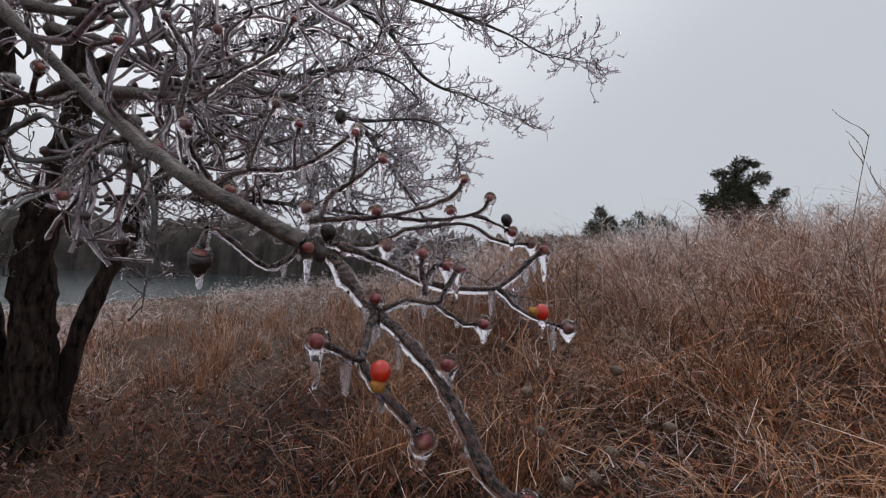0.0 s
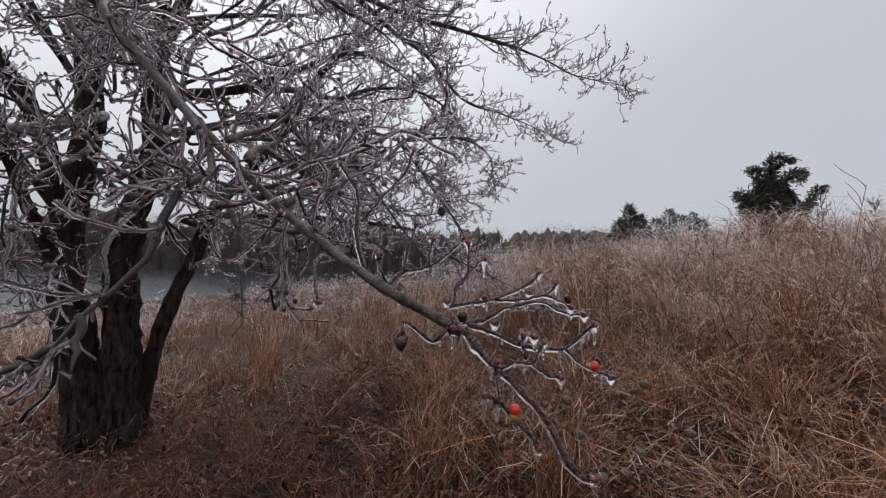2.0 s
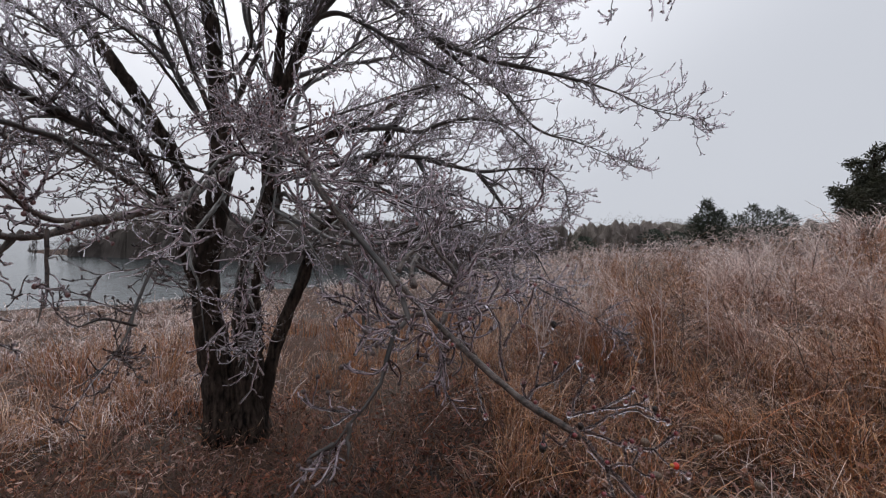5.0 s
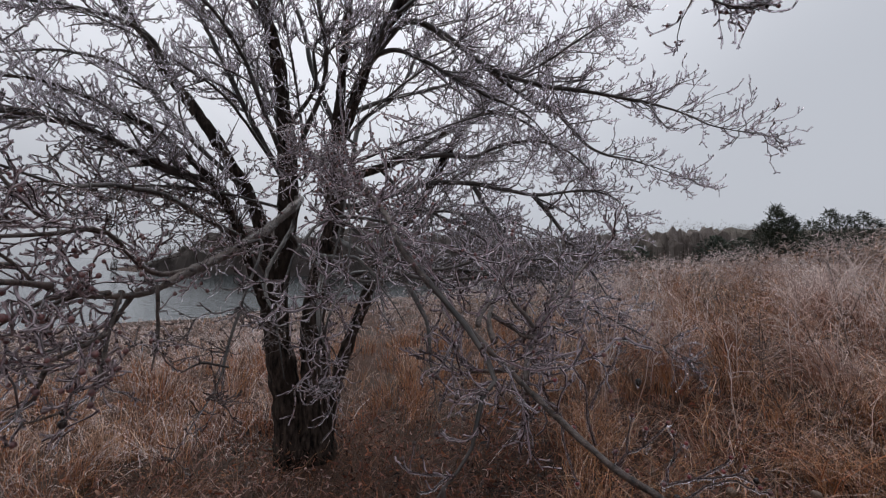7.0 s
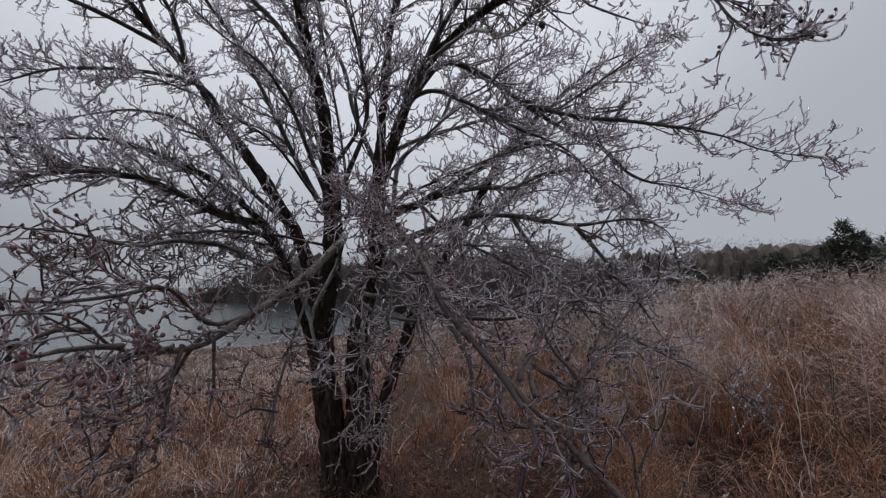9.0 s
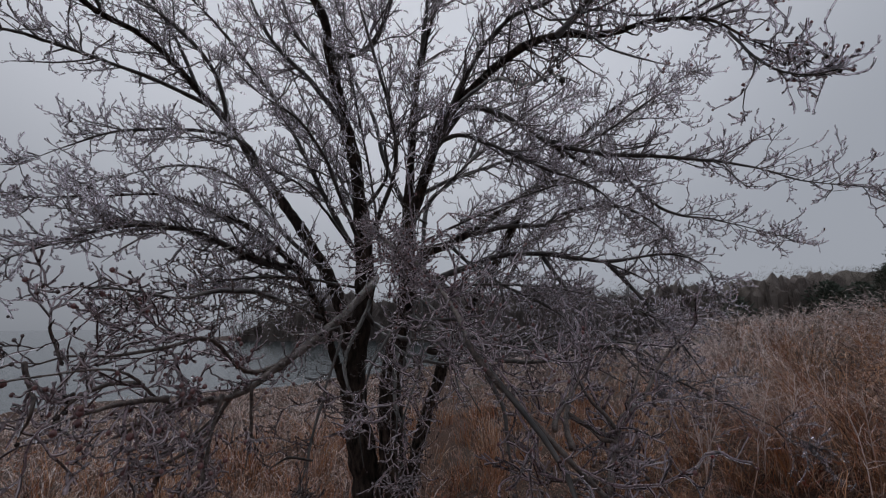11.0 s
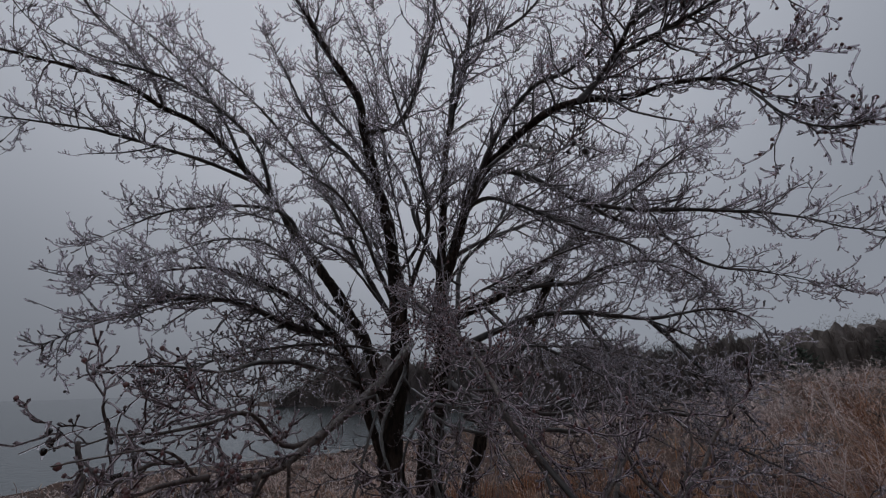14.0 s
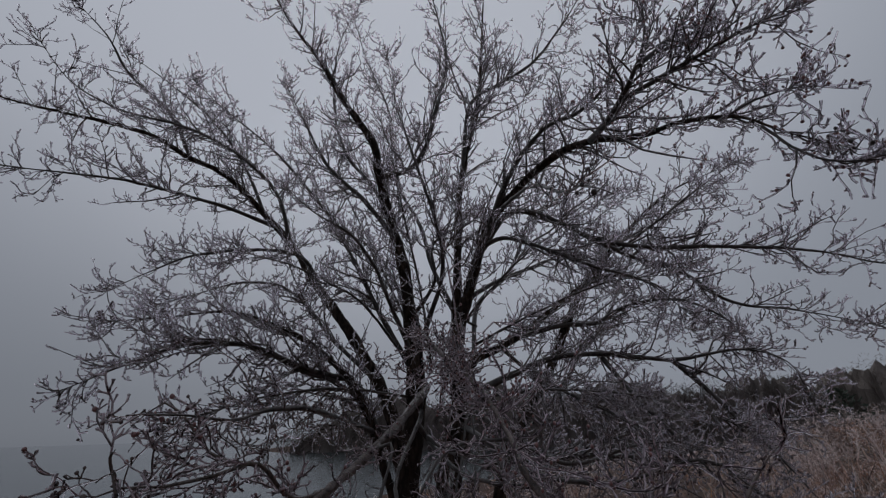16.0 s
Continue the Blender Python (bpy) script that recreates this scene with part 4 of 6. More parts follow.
limb("Q7", 0.009, 0.004, 0.05, [(-0.47, 0.84, 1.29), (-0.55, 0.86, 1.28), (-0.62, 0.87, 1.26), (-0.67, 0.86, 1.24)])
limb("Q8", 0.009, 0.004, 0.05, [(-0.44, 1.09, 1.40), (-0.39, 1.29, 1.45), (-0.32, 1.42, 1.57), (-0.21, 1.54, 1.69)])
limb("W1", 0.015, 0.005, 0.15, [(-2.93, 2.86, 2.41), (-2.84, 2.96, 2.35), (-2.79, 2.74, 3.08), (-2.76, 2.50, 3.71), (-2.75, 2.27, 4.45), (-2.66, 2.24, 5.18)])
limb("W2", 0.015, 0.005, 0.15, [(-2.57, 3.00, 2.44), (-2.67, 3.09, 2.45), (-2.31, 2.91, 3.03), (-2.03, 2.74, 3.52), (-1.65, 2.74, 4.16), (-1.42, 2.66, 4.63)])
limb("W3", 0.015, 0.005, 0.15, [(-3.08, 2.79, 2.48), (-3.04, 2.23, 2.84), (-3.08, 1.77, 2.97), (-3.16, 1.34, 3.03), (-3.17, 0.97, 2.88)])
limb("W4", 0.015, 0.005, 0.15, [(-2.47, 3.21, 2.51), (-1.75, 3.24, 2.75), (-1.17, 3.09, 2.81), (-0.66, 3.02, 2.75)])
limb("W5", 0.015, 0.005, 0.15, [(-2.52, 3.32, 2.71), (-2.52, 3.19, 2.79), (-2.07, 3.25, 3.17), (-1.46, 3.14, 3.39), (-0.97, 3.16, 3.61)])
limb("W6", 0.015, 0.005, 0.15, [(-2.95, 2.85, 2.57), (-3.28, 2.61, 3.53), (-3.57, 2.43, 4.24), (-3.64, 2.34, 4.97)])
limb("W7", 0.015, 0.005, 0.20, [(-2.97, 2.88, 2.04), (-2.96, 2.07, 2.07), (-3.04, 1.53, 2.01), (-3.10, 1.10, 1.90), (-3.09, 0.75, 1.78)])
limb("W8", 0.015, 0.005, 0.20, [(-2.32, 3.09, 2.09), (-2.40, 3.22, 2.03), (-1.76, 3.07, 2.03), (-1.14, 2.95, 1.95), (-0.69, 2.89, 1.82), (-0.32, 2.75, 1.66)])
limb("K5", 0.020, 0.006, 0.15, [(-1.48, 2.20, 1.53), (-1.20, 1.97, 1.24), (-1.11, 1.84, 1.03), (-1.03, 1.72, 0.88)])
limb("S1", 0.009, 0.004, 0.35, [(-0.76, 0.81, 1.57), (-0.50, 0.695, 1.33), (-0.51, 0.62, 1.26), (-0.515, 0.59, 1.17), (-0.54, 0.56, 1.12), (-0.565, 0.545, 1.085), (-0.59, 0.53, 1.045), (-0.60, 0.52, 1.01), (-0.59, 0.505, 0.985)])
limb("S5", 0.006, 0.004, 0.10, [(-0.59, 0.53, 1.045), (-0.62, 0.53, 1.02), (-0.64, 0.51, 1.01)])
limb("S6", 0.006, 0.004, 0.10, [(-0.565, 0.545, 1.085), (-0.56, 0.54, 1.05), (-0.555, 0.53, 1.02)])
limb("S2", 0.005, 0.003, 0.30, [(-1.40, 1.44, 1.96), (-1.22, 1.18, 1.55), (-1.14, 0.93, 1.33), (-1.20, 1.08, 1.22), (-1.20, 1.13, 1.12), (-1.25, 1.14, 1.04), (-1.36, 1.18, 1.04)])
limb("S3", 0.006, 0.003, 0.20, [(-0.92, 0.95, 1.71), (-0.97, 0.68, 1.70), (-1.00, 0.55, 1.59), (-1.01, 0.54, 1.48), (-1.06, 0.57, 1.40)])
limb("S4", 0.005, 0.003, 0.30, [(-1.40, 1.44, 1.96), (-1.30, 1.20, 1.58), (-1.21, 1.00, 1.36), (-1.19, 0.96, 1.25), (-1.22, 1.00, 1.15), (-1.32, 1.20, 0.98)])


# ---- the low branch end with fruit ----
low_branch = part("fruit_branch", bpy.data.meshes.new("fruit_branch"), tree)
BERRIES = []


def ball_mesh(name, mat, r, squash, seed, seg=12, rings=8, dent=0.08):
    bm = bmesh.new()
    bmesh.ops.create_uvsphere(bm, u_segments=seg, v_segments=rings, radius=r)
    for v in bm.verts:
        q = noise.noise(v.co * (0.9 / r) + Vector((seed, 0, 0)))
        v.co = v.co * (1 + dent * q)
        v.co.z *= squash
        top = max(0.0, v.co.z / r - 0.75)
        v.co.z -= top * r * (0.8 if name != "red_fruit" else 0.0)
    for f in bm.faces:
        f.smooth = True
    me = bpy.data.meshes.new(name)
    bm.to_mesh(me)
    bm.free()
    me.materials.append(mat)
    return me


def drop_mesh(name, r, tail, seed):
    """A bead of ice round a fruit with a short icicle under it."""
    prof = [(0, 1.0), (0.45, 0.9), (0.8, 0.55), (1.0, 0.05), (0.92, -0.4), (0.62, -0.85), (0.36, -1.2 - tail * 0.2), (0.28, -1.3 - tail * 0.7), (0.16, -1.35 - tail), (0.0, -1.42 - tail)]
    pts = np.array([[0.0, 0.0, z * r] for _, z in prof])
    v, f = tube_arrays(pts[None], np.array([[max(q, 0.01) * r for q, _ in prof]]), 14)
    v[:, 0] += 0.1 * r * np.sin(v[:, 2] / r * 2 + seed)
    return raw_mesh(name, v, f, M_ICE)


fruit_meshes = [ball_mesh("fruit", M_BERRY if i != 2 else M_BUD, 0.0036, 0.9 + 0.12 * (i % 3), i, dent=0.2) for i in range(4)]
drop_meshes = [drop_mesh("ice_bead", 0.0062, t, i) for i, t in enumerate((0.1, 0.5, 1.2, 2.0))]


def berry(at, kind=0, size=1.0):
    """A fruit in its bead of ice."""
    k = len(BERRIES)
    r = np.random.default_rng(900 + k)
    pos = Vector(at) - Vector(TREE_BASE)
    if kind == 1:
        me = ball_mesh("red_fruit", M_RED, 0.0070, 1.1, k, 16, 12, 0.05)
        label = "bright red fruit split from its yellow husk"
    elif kind == 2:
        me = ball_mesh("withered_fruit", M_DEAD, 0.0072, 1.35, k, 14, 10, 0.35)
        label = "black withered fruit"
    else:
        me, label = fruit_meshes[k % 4], ""
    ob = part("fruit", me, low_branch, label)
    ob.location = pos
    ob.rotation_euler = (r.uniform(-0.5, 0.5), r.uniform(-0.5, 0.5), r.uniform(0, 6))
    ob.scale = [size * r.uniform(0.9, 1.15)] * 3
    if kind == 1:
        hu = part("husk", ball_mesh("husk", M_HUSK, 0.0052, 0.8, k, 14, 10, 0.3), ob, "yellow dry husk")
        hu.location = (-0.0075, -0.002, 0.0005) if at[0] > 0 else (-0.001, -0.002, -0.0088)
        ob.rotation_euler = (0, 0, 0)
    ib = part("ice_bead", drop_meshes[int(r.integers(0, 4))], ob, "clear ice bead")
    ib.scale = [1.3 if kind != 1 else 0.7] * 3
    if kind == 1:
        ib.location = (0.001, 0.001, -0.010)
    ib.rotation_euler = (-ob.rotation_euler[0], -ob.rotation_euler[1], 0)
    BERRIES.append(ob)


near_arrays, sheath_arrays, drip_arrays = [], [], []


def near_twig(r0, r1, points, fruit=True):
    """A piece of the low branch: bark, a sheath of ice under and round it, drips, and a fruit at its end."""
    n = max(8, int(line_length(np.asarray(points)) / 0.008))
    line = smooth_line(points, n) - SHIFT
    k = len(near_arrays)
    r = np.random.default_rng(500 + k)
    line[1:-1] += r.normal(0, 0.0006, (n - 2, 3))
    s = np.linspace(0, 1, n)
    rad = (r0 + (r1 - r0) * s) * 0.36 * (1 + 0.4 * np.maximum(0, np.sin(s * n * 0.55 + k)) ** 6)
    rad[-1] *= 1.25
    end = np.vstack([line, line[-1:] + unit(line[-1:] - line[-2:-1]) * rad[-1] * 0.8])
    v0, f0 = tube_arrays(end[None], np.append(rad, 0.0004)[None], 10)
    ctr = np.repeat(end, 10, 0)
    knob = np.array([noise.noise(Vector(q) * 150) + 0.6 * noise.noise(Vector(q) * 420) for q in v0])
    near_arrays.append((ctr + (v0 - ctr) * (1 + 0.28 * knob[:, None]), f0))
    sag = line - np.array([0, 0, 1.0]) * (rad * 0.55)[:, None]
    ice = rad * (1.85 + 0.22 * np.sin(s * n * 0.35 + k * 2) + 0.08 * np.sin(s * n * 0.9))
    tip = unit(sag[-1:] - sag[-2:-1])
    sag = np.vstack([sag, sag[-1:] + tip * rad[-1] * 1.6, sag[-1:] + tip * rad[-1] * 2.1])
    sheath_arrays.append(tube_arrays(sag[None], np.concatenate([ice, [ice[-1] * 0.7, 0.0003]])[None], 12))
    m = max(1, int(line_length(line) / 0.035))
    for i in range(m):
        j = int(r.integers(1, n - 1))
        ln = 0.006 + 0.022 * r.random() ** 2
        q = line[j] - np.array([0, 0, rad[j] * 0.7])
        pts = q + np.array([0, 0, -1.0]) * (ln * np.array([0, 0.4, 0.85, 1.0]))[:, None]
        drip_arrays.append((q, ln, r.uniform(0.8, 1.15)))
    if fruit:
        berry(line[-1] + SHIFT + (tip[0] * 0.004))


near_twig(0.0095, 0.0075, [(-0.085, 0.684, 1.071), (-0.053, 0.666, 1.039), (-0.031, 0.650, 1.023), (0.008, 0.624, 0.995), (0.031, 0.607, 0.969), (0.046, 0.596, 0.941), (0.061, 0.588, 0.924), (0.073, 0.582, 0.923)])
near_twig(0.0065, 0.0050, [(-0.082, 0.690, 1.081), (-0.045, 0.710, 1.068), (-0.006, 0.726, 1.050), (0.029, 0.732, 1.046), (0.065, 0.730, 1.048), (0.092, 0.733, 1.072), (0.105, 0.732, 1.083)])
near_twig(0.0050, 0.0030, [(0.065, 0.730, 1.047), (0.086, 0.721, 1.029), (0.104, 0.714, 1.020), (0.124, 0.709, 1.015)])
near_twig(0.0045, 0.0030, [(-0.006, 0.726, 1.050), (0.003, 0.715, 1.065), (0.013, 0.710, 1.066)])
near_twig(0.0060, 0.0040, [(-0.115, 0.707, 1.102), (-0.083, 0.728, 1.109), (-0.047, 0.746, 1.115), (-0.007, 0.770, 1.131), (0.016, 0.781, 1.144), (0.026, 0.781, 1.157)])
near_twig(0.0050, 0.0035, [(-0.047, 0.746, 1.115), (-0.015, 0.766, 1.114), (0.039, 0.782, 1.123), (0.055, 0.785, 1.139)])
near_twig(0.0055, 0.0035, [(-0.091, 0.693, 1.081), (-0.059, 0.723, 1.084), (-0.024, 0.749, 1.103), (0.033, 0.777, 1.112), (0.065, 0.786, 1.097), (0.100, 0.786, 1.094)])
near_twig(0.0040, 0.0030, [(0.038, 0.782, 1.123), (0.070, 0.780, 1.112), (0.078, 0.779, 1.107)])
near_twig(0.0060, 0.0050, [(-0.038, 0.654, 1.027), (-0.036, 0.621, 1.015), (-0.031, 0.585, 1.000), (-0.011, 0.574, 0.983), (0.009, 0.569, 0.963)])
near_twig(0.0050, 0.0040, [(-0.031, 0.586, 1.002), (-0.041, 0.571, 1.009), (-0.050, 0.562, 1.016)])
near_twig(0.0045, 0.0030, [(-0.031, 0.653, 1.029), (-0.014, 0.657, 1.037), (0.010, 0.664, 1.035), (0.017, 0.667, 1.045), (0.025, 0.673, 1.061)])
near_twig(0.0040, 0.0030, [(0.010, 0.664, 1.035), (0.029, 0.660, 1.022), (0.045, 0.660, 1.020)])
near_twig(0.0040, 0.0030, [(0.001, 0.663, 1.041), (-0.003, 0.667, 1.060), (-0.003, 0.666, 1.071)])
near_twig(0.0060, 0.0040, [(-0.206, 0.700, 1.132), (-0.188, 0.727, 1.153), (-0.153, 0.754, 1.163), (-0.120, 0.776, 1.189), (-0.098, 0.787, 1.213)])
near_twig(0.0045, 0.0030, [(-0.188, 0.727, 1.153), (-0.185, 0.739, 1.187), (-0.176, 0.754, 1.228)])
near_twig(0.0040, 0.0030, [(-0.151, 0.755, 1.165), (-0.150, 0.751, 1.185), (-0.147, 0.750, 1.204)])
near_twig(0.0050, 0.0035, [(-0.106, 0.710, 1.107), (-0.103, 0.732, 1.133), (-0.082, 0.759, 1.159), (-0.065, 0.773, 1.177)])
near_twig(0.0040, 0.0030, [(-0.099, 0.739, 1.136), (-0.087, 0.752, 1.157), (-0.089, 0.762, 1.201)])
near_twig(0.0050, 0.0030, [(-0.206, 0.700, 1.132), (-0.214, 0.681, 1.158), (-0.213, 0.668, 1.175)])
near_twig(0.0060, 0.0040, [(-0.332, 0.770, 1.196), (-0.325, 0.706, 1.168), (-0.302, 0.654, 1.130), (-0.290, 0.636, 1.111)])
near_twig(0.0070, 0.0040, [(-0.337, 0.772, 1.199), (-0.366, 0.754, 1.243), (-0.378, 0.744, 1.282), (-0.355, 0.749, 1.294)])
near_twig(0.0070, 0.0040, [(-0.446, 0.828, 1.280), (-0.427, 0.758, 1.231), (-0.400, 0.708, 1.218), (-0.382, 0.695, 1.237)])
near_twig(0.0070, 0.0040, [(-0.255, 0.732, 1.159), (-0.274, 0.744, 1.216), (-0.280, 0.765, 1.281), (-0.311, 0.768, 1.329)])
near_twig(0.0060, 0.0040, [(-0.269, 0.760, 1.234), (-0.246, 0.798, 1.284), (-0.217, 0.835, 1.330), (-0.204, 0.851, 1.376)])
near_twig(0.0050, 0.0040, [(-0.101, 0.683, 1.091), (-0.128, 0.657, 1.059), (-0.163, 0.632, 1.089), (-0.166, 0.623, 1.070)])

v, f = join(near_arrays)
low_branch.data = raw_mesh("fruit_branch", v, f, M_TIPBARK)
low_branch["label"] = "knobbly brown fruiting branch glazed with ice"
v, f = join(sheath_arrays)
part("ice_sheath", raw_mesh("ice_sheath", v, f, M_ICE), low_branch, "clear ice sheath")
cone = np.array([[0, 0, 0.12], [0, 0, 0.0], [0, 0, -0.3], [0.02, 0, -0.7], [0.03, 0, -0.95], [0.03, 0, -1.0]])
v, f = tube_arrays(cone[None], np.array([[0.05, 0.30, 0.25, 0.19, 0.12, 0.01]]), 9)
icicle_mesh = raw_mesh("icicle", v, f, M_ICE)
for q, ln, wide in drip_arrays:
    ic = part("icicle", icicle_mesh, low_branch, "short clear icicle")
    ic.location = q
    ic.scale = (0.0135 * wide, 0.0135 * wide, ln)
berry((0.103, 0.705, 1.028), 1)
berry((-0.017, 0.575, 0.998), 1)
berry((-0.167, 0.624, 1.061), 2, 1.1)
berry((0.075, 0.778, 1.119), 2, 0.7)
berry((-0.090, 0.688, 1.092), 2)
berry((-0.153, 0.914, 1.274), 2)
berry((-0.038, 0.653, 1.037))
berry((0.023, 0.614, 0.996))
berry((-0.102, 0.672, 1.077))
berry((-0.114, 0.695, 1.113))
berry((-0.187, 0.697, 1.128))
berry((-0.307, 0.762, 1.183))
berry((-0.060, 0.743, 1.118))
berry((-0.042, 0.715, 1.082))
berry((0.014, 0.782, 1.126))
for at, size in [((-1.43, 0.30, 1.18), 1.2), ((-1.45, 0.31, 1.20), 0.8), ((-1.653, 0.111, 1.471), 1.1), ((-1.63, 0.12, 1.485), 0.9), ((-1.622, 0.117, 1.521), 1.1), ((-1.60, 0.12, 1.53), 0.8), ((-1.782, 0.002, 1.592), 1.2), ((-1.77, 0.01, 1.61), 0.9), ((-1.747, 0.071, 1.404), 0.7), ((-1.763, 0.001, 1.643), 0.8), ((-0.492, 0.699, 2.384), 0.9), ((-0.468, 0.72, 2.36), 1.0), ((-0.509, 0.695, 2.361), 0.9), ((-0.473, 0.708, 2.395), 0.7), ((0.332, 1.709, 2.721), 0.9), ((0.373, 1.747, 2.665), 1.0), ((0.267, 1.666, 2.733), 1.1), ((0.185, 1.627, 2.691), 0.9), ((0.236, 1.633, 2.789), 0.8)]:
    berry(at, 2, size)


# ---- grasses ----
def scatter(count, r_lo, r_hi, power, a_lo, a_hi, r):
    """Places round the plan's origin, in an angle from +y (positive to the left), thinning with distance."""
    q = r.random(count) ** power
    d = r_lo * (r_hi / r_lo) ** q
    a = np.radians(r.uniform(a_lo, a_hi, count))
    return -np.sin(a) * d, np.cos(a) * d, d


def tussock(x, y, size=0.8, gap=0.72):
    """Nearest clump: how far out (0 centre, 1 edge), which way out, and a random number of the clump."""
    cx, cy = np.floor(x / size), np.floor(y / size)
    best = np.full(len(x), 9.0)
    ox, oy, rn = np.zeros(len(x)), np.zeros(len(x)), np.zeros(len(x))
    for i in (-1, 0, 1):
        for j in (-1, 0, 1):
            a, b = cx + i, cy + j
            h1 = np.sin(a * 127.1 + b * 311.7) * 43758.5453
            h2 = np.sin(a * 269.5 + b * 183.3) * 27183.3721
            h1, h2 = h1 - np.floor(h1), h2 - np.floor(h2)
            dx, dy = x - (a + 0.15 + 0.7 * h1) * size, y - (b + 0.15 + 0.7 * h2) * size
            q = np.hypot(dx, dy) / (size * (0.55 + 0.45 * ((h1 * 7.3 + h2 * 3.1) % 1)))
            near = q < best
            best = np.where(near, q, best)
            ox, oy, rn = np.where(near, dx, ox), np.where(near, dy, oy), np.where(near, (h1 * 5.7 + h2 * 9.1) % 1, rn)
    return np.clip(best / gap, 0, 1.3), np.arctan2(oy, ox), rn


def height_patch(x, y):
    """Tussocks and hollows in the grass."""
    q, way, rn = tussock(x, y)
    big = np.clip(0.95 + 0.20 * lump(x, y, 1.1, 7.7) + 0.16 * lump(x, y, 2.9, 2.1), 0.5, 1.4)
    return big * (0.62 + 0.5 * rn) * np.clip(1.12 - 0.66 * q**1.5, 0.2, 1.2)


def blades(name, count, r_lo, r_hi, power, a_lo, a_hi, h_lo, h_hi, lean, droop, w, n, mat, label, seed, keep=None, clump=0.0, curl=0.028, swirl=True):
    """Joined stalks of one sort over a stretch of the meadow."""
    r = np.random.default_rng(seed)
    x, y, d = scatter(count, r_lo, r_hi, power, a_lo, a_hi, r)
    if clump:
        cs = 0.30 + 0.03 * d
        cx, cy = np.round(x / cs) * cs, np.round(y / cs) * cs
        jx, jy = np.sin(cx * 91.7 + cy * 37.1) * cs * 0.4, np.cos(cx * 17.3 - cy * 71.9) * cs * 0.4
        x, y = x + (cx + jx - x) * clump, y + (cy + jy - y) * clump
    ok = (ground_z(x, y) > WATER_Z + 0.05) & (r.random(len(x)) < np.clip(1.35 - 1.35 * tussock(x, y)[0] ** 2, 0.06, 1))
    if keep is not None:
        ok &= keep(x, y, r)
    x, y, d = x[ok], y[ok], d[ok]
    b = len(x)
    z = ground_z(x, y)
    h = (h_lo + (h_hi - h_lo) * r.random(b)) * height_patch(x, y)
    h = h * np.clip(d / 2.4, 0.45, 1) * np.clip(1.3 - d / 26, 0.72, 1)
    tq, tway, trn = tussock(x, y)
    wind = (tway if swirl else 2.8 + 0.7 * lump(x, y, 0.5, 2.2)) + r.normal(0, 0.9 if swirl else 0.35, b)
    le = lean * (0.3 + 0.9 * r.random(b))
    dirx, diry = np.cos(wind), np.sin(wind)
    t = np.linspace(0, 1, n)
    out = h[:, None] * le[:, None] * (0.35 * t + 0.65 * t**2)[None]
    up = h[:, None] * (t[None] - (droop * (0.2 + r.random(b)))[:, None] * t[None] ** 3)
    wob = np.cumsum(r.normal(0, curl, (b, n, 3)), 1) * h[:, None, None]
    pts = np.stack([x[:, None] + dirx[:, None] * out, y[:, None] + diry[:, None] * out, z[:, None] - 0.02 + up], -1) + wob
    pts[:, 0, 2] = z - 0.03
    width = (w * (0.6 + 0.8 * r.random(b)) * np.maximum(1, d / 3.4) ** 0.85)[:, None] * np.linspace(1, 0.55, n)[None]
    fa = r.uniform(0, 2 * np.pi, b)
    side = np.stack([np.cos(fa), np.sin(fa), np.zeros(b)], -1)
    v, f = ribbon_arrays(pts, width, side)
    hue = np.clip(0.5 + 0.16 * lump(x, y, 0.8, 3.0) + 0.65 * (tussock(x, y)[2] - 0.5) + r.normal(0, 0.24, b), 0, 1)
    uv = np.stack([np.repeat(hue, 2 * n), np.tile(np.repeat(t, 2), b)], -1)
    ob = new(name, raw_mesh(name, v, f, mat, True, uv))
    return tagged(ob, label, "grass", kind="stuff")


def under_tree(x, y):
    return np.hypot((x + 2.15) / 2.0, (y - 2.2) / 1.7)


def clearing(x, y):
    return np.hypot((x - 0.25) / 0.62, (y - 1.05) / 0.68) < 1


def keep_open(x, y, r):
    return under_tree(x, y) > 0.95


def keep_clearing(x, y, r):
    return np.hypot((x - 0.2) / 1.0, (y - 1.1) / 1.0) < 1


def bare_patch(x, y):
    """Patches of the brow where the grass is bare of ice."""
    return lump(x, y, 0.9, 5.0) + 0.5 * lump(x, y, 2.1, 1.7) + 1.3 * np.exp(-(((x - 1.1) / 0.8) ** 2) - ((y - 6.2) / 1.5) ** 2)


def keep_tall(x, y, r):
    far_left = np.where((y > 4.5) & (x < 0.5), 0.35, 1.0) * np.where((x > -0.5) & (np.hypot(x, y) > 3.2), np.clip(0.3 + 1.6 * (bare_patch(x, y) + 0.22), 0.15, 1), 1.0)
    far_left = far_left * np.where((x < 1.0) & (np.hypot(x, y) < 3.0), 0.40, 1.0)
    return ~clearing(x, y) & (r.random(len(x)) < far_left * np.clip((under_tree(x, y) - 0.75) * 1.6, 0.04, 1))


def keep_arch(x, y, r):
    side = np.maximum(np.clip((x + 0.15 * y + 0.2) * 0.9, 0.10, 1), np.clip((y - 6) * 0.25, 0, 1))
    side = np.maximum(side, np.clip((-x - 4.5) * 0.4, 0, 1))
    side = side * np.clip(1.0 - 1.8 * (bare_patch(x, y) + 0.22), 0.06, 1)
    return ~clearing(x, y) & (r.random(len(x)) < side) & (r.random(len(x)) < np.clip((under_tree(x, y) - 0.7) * 1.5, 0.02, 1))


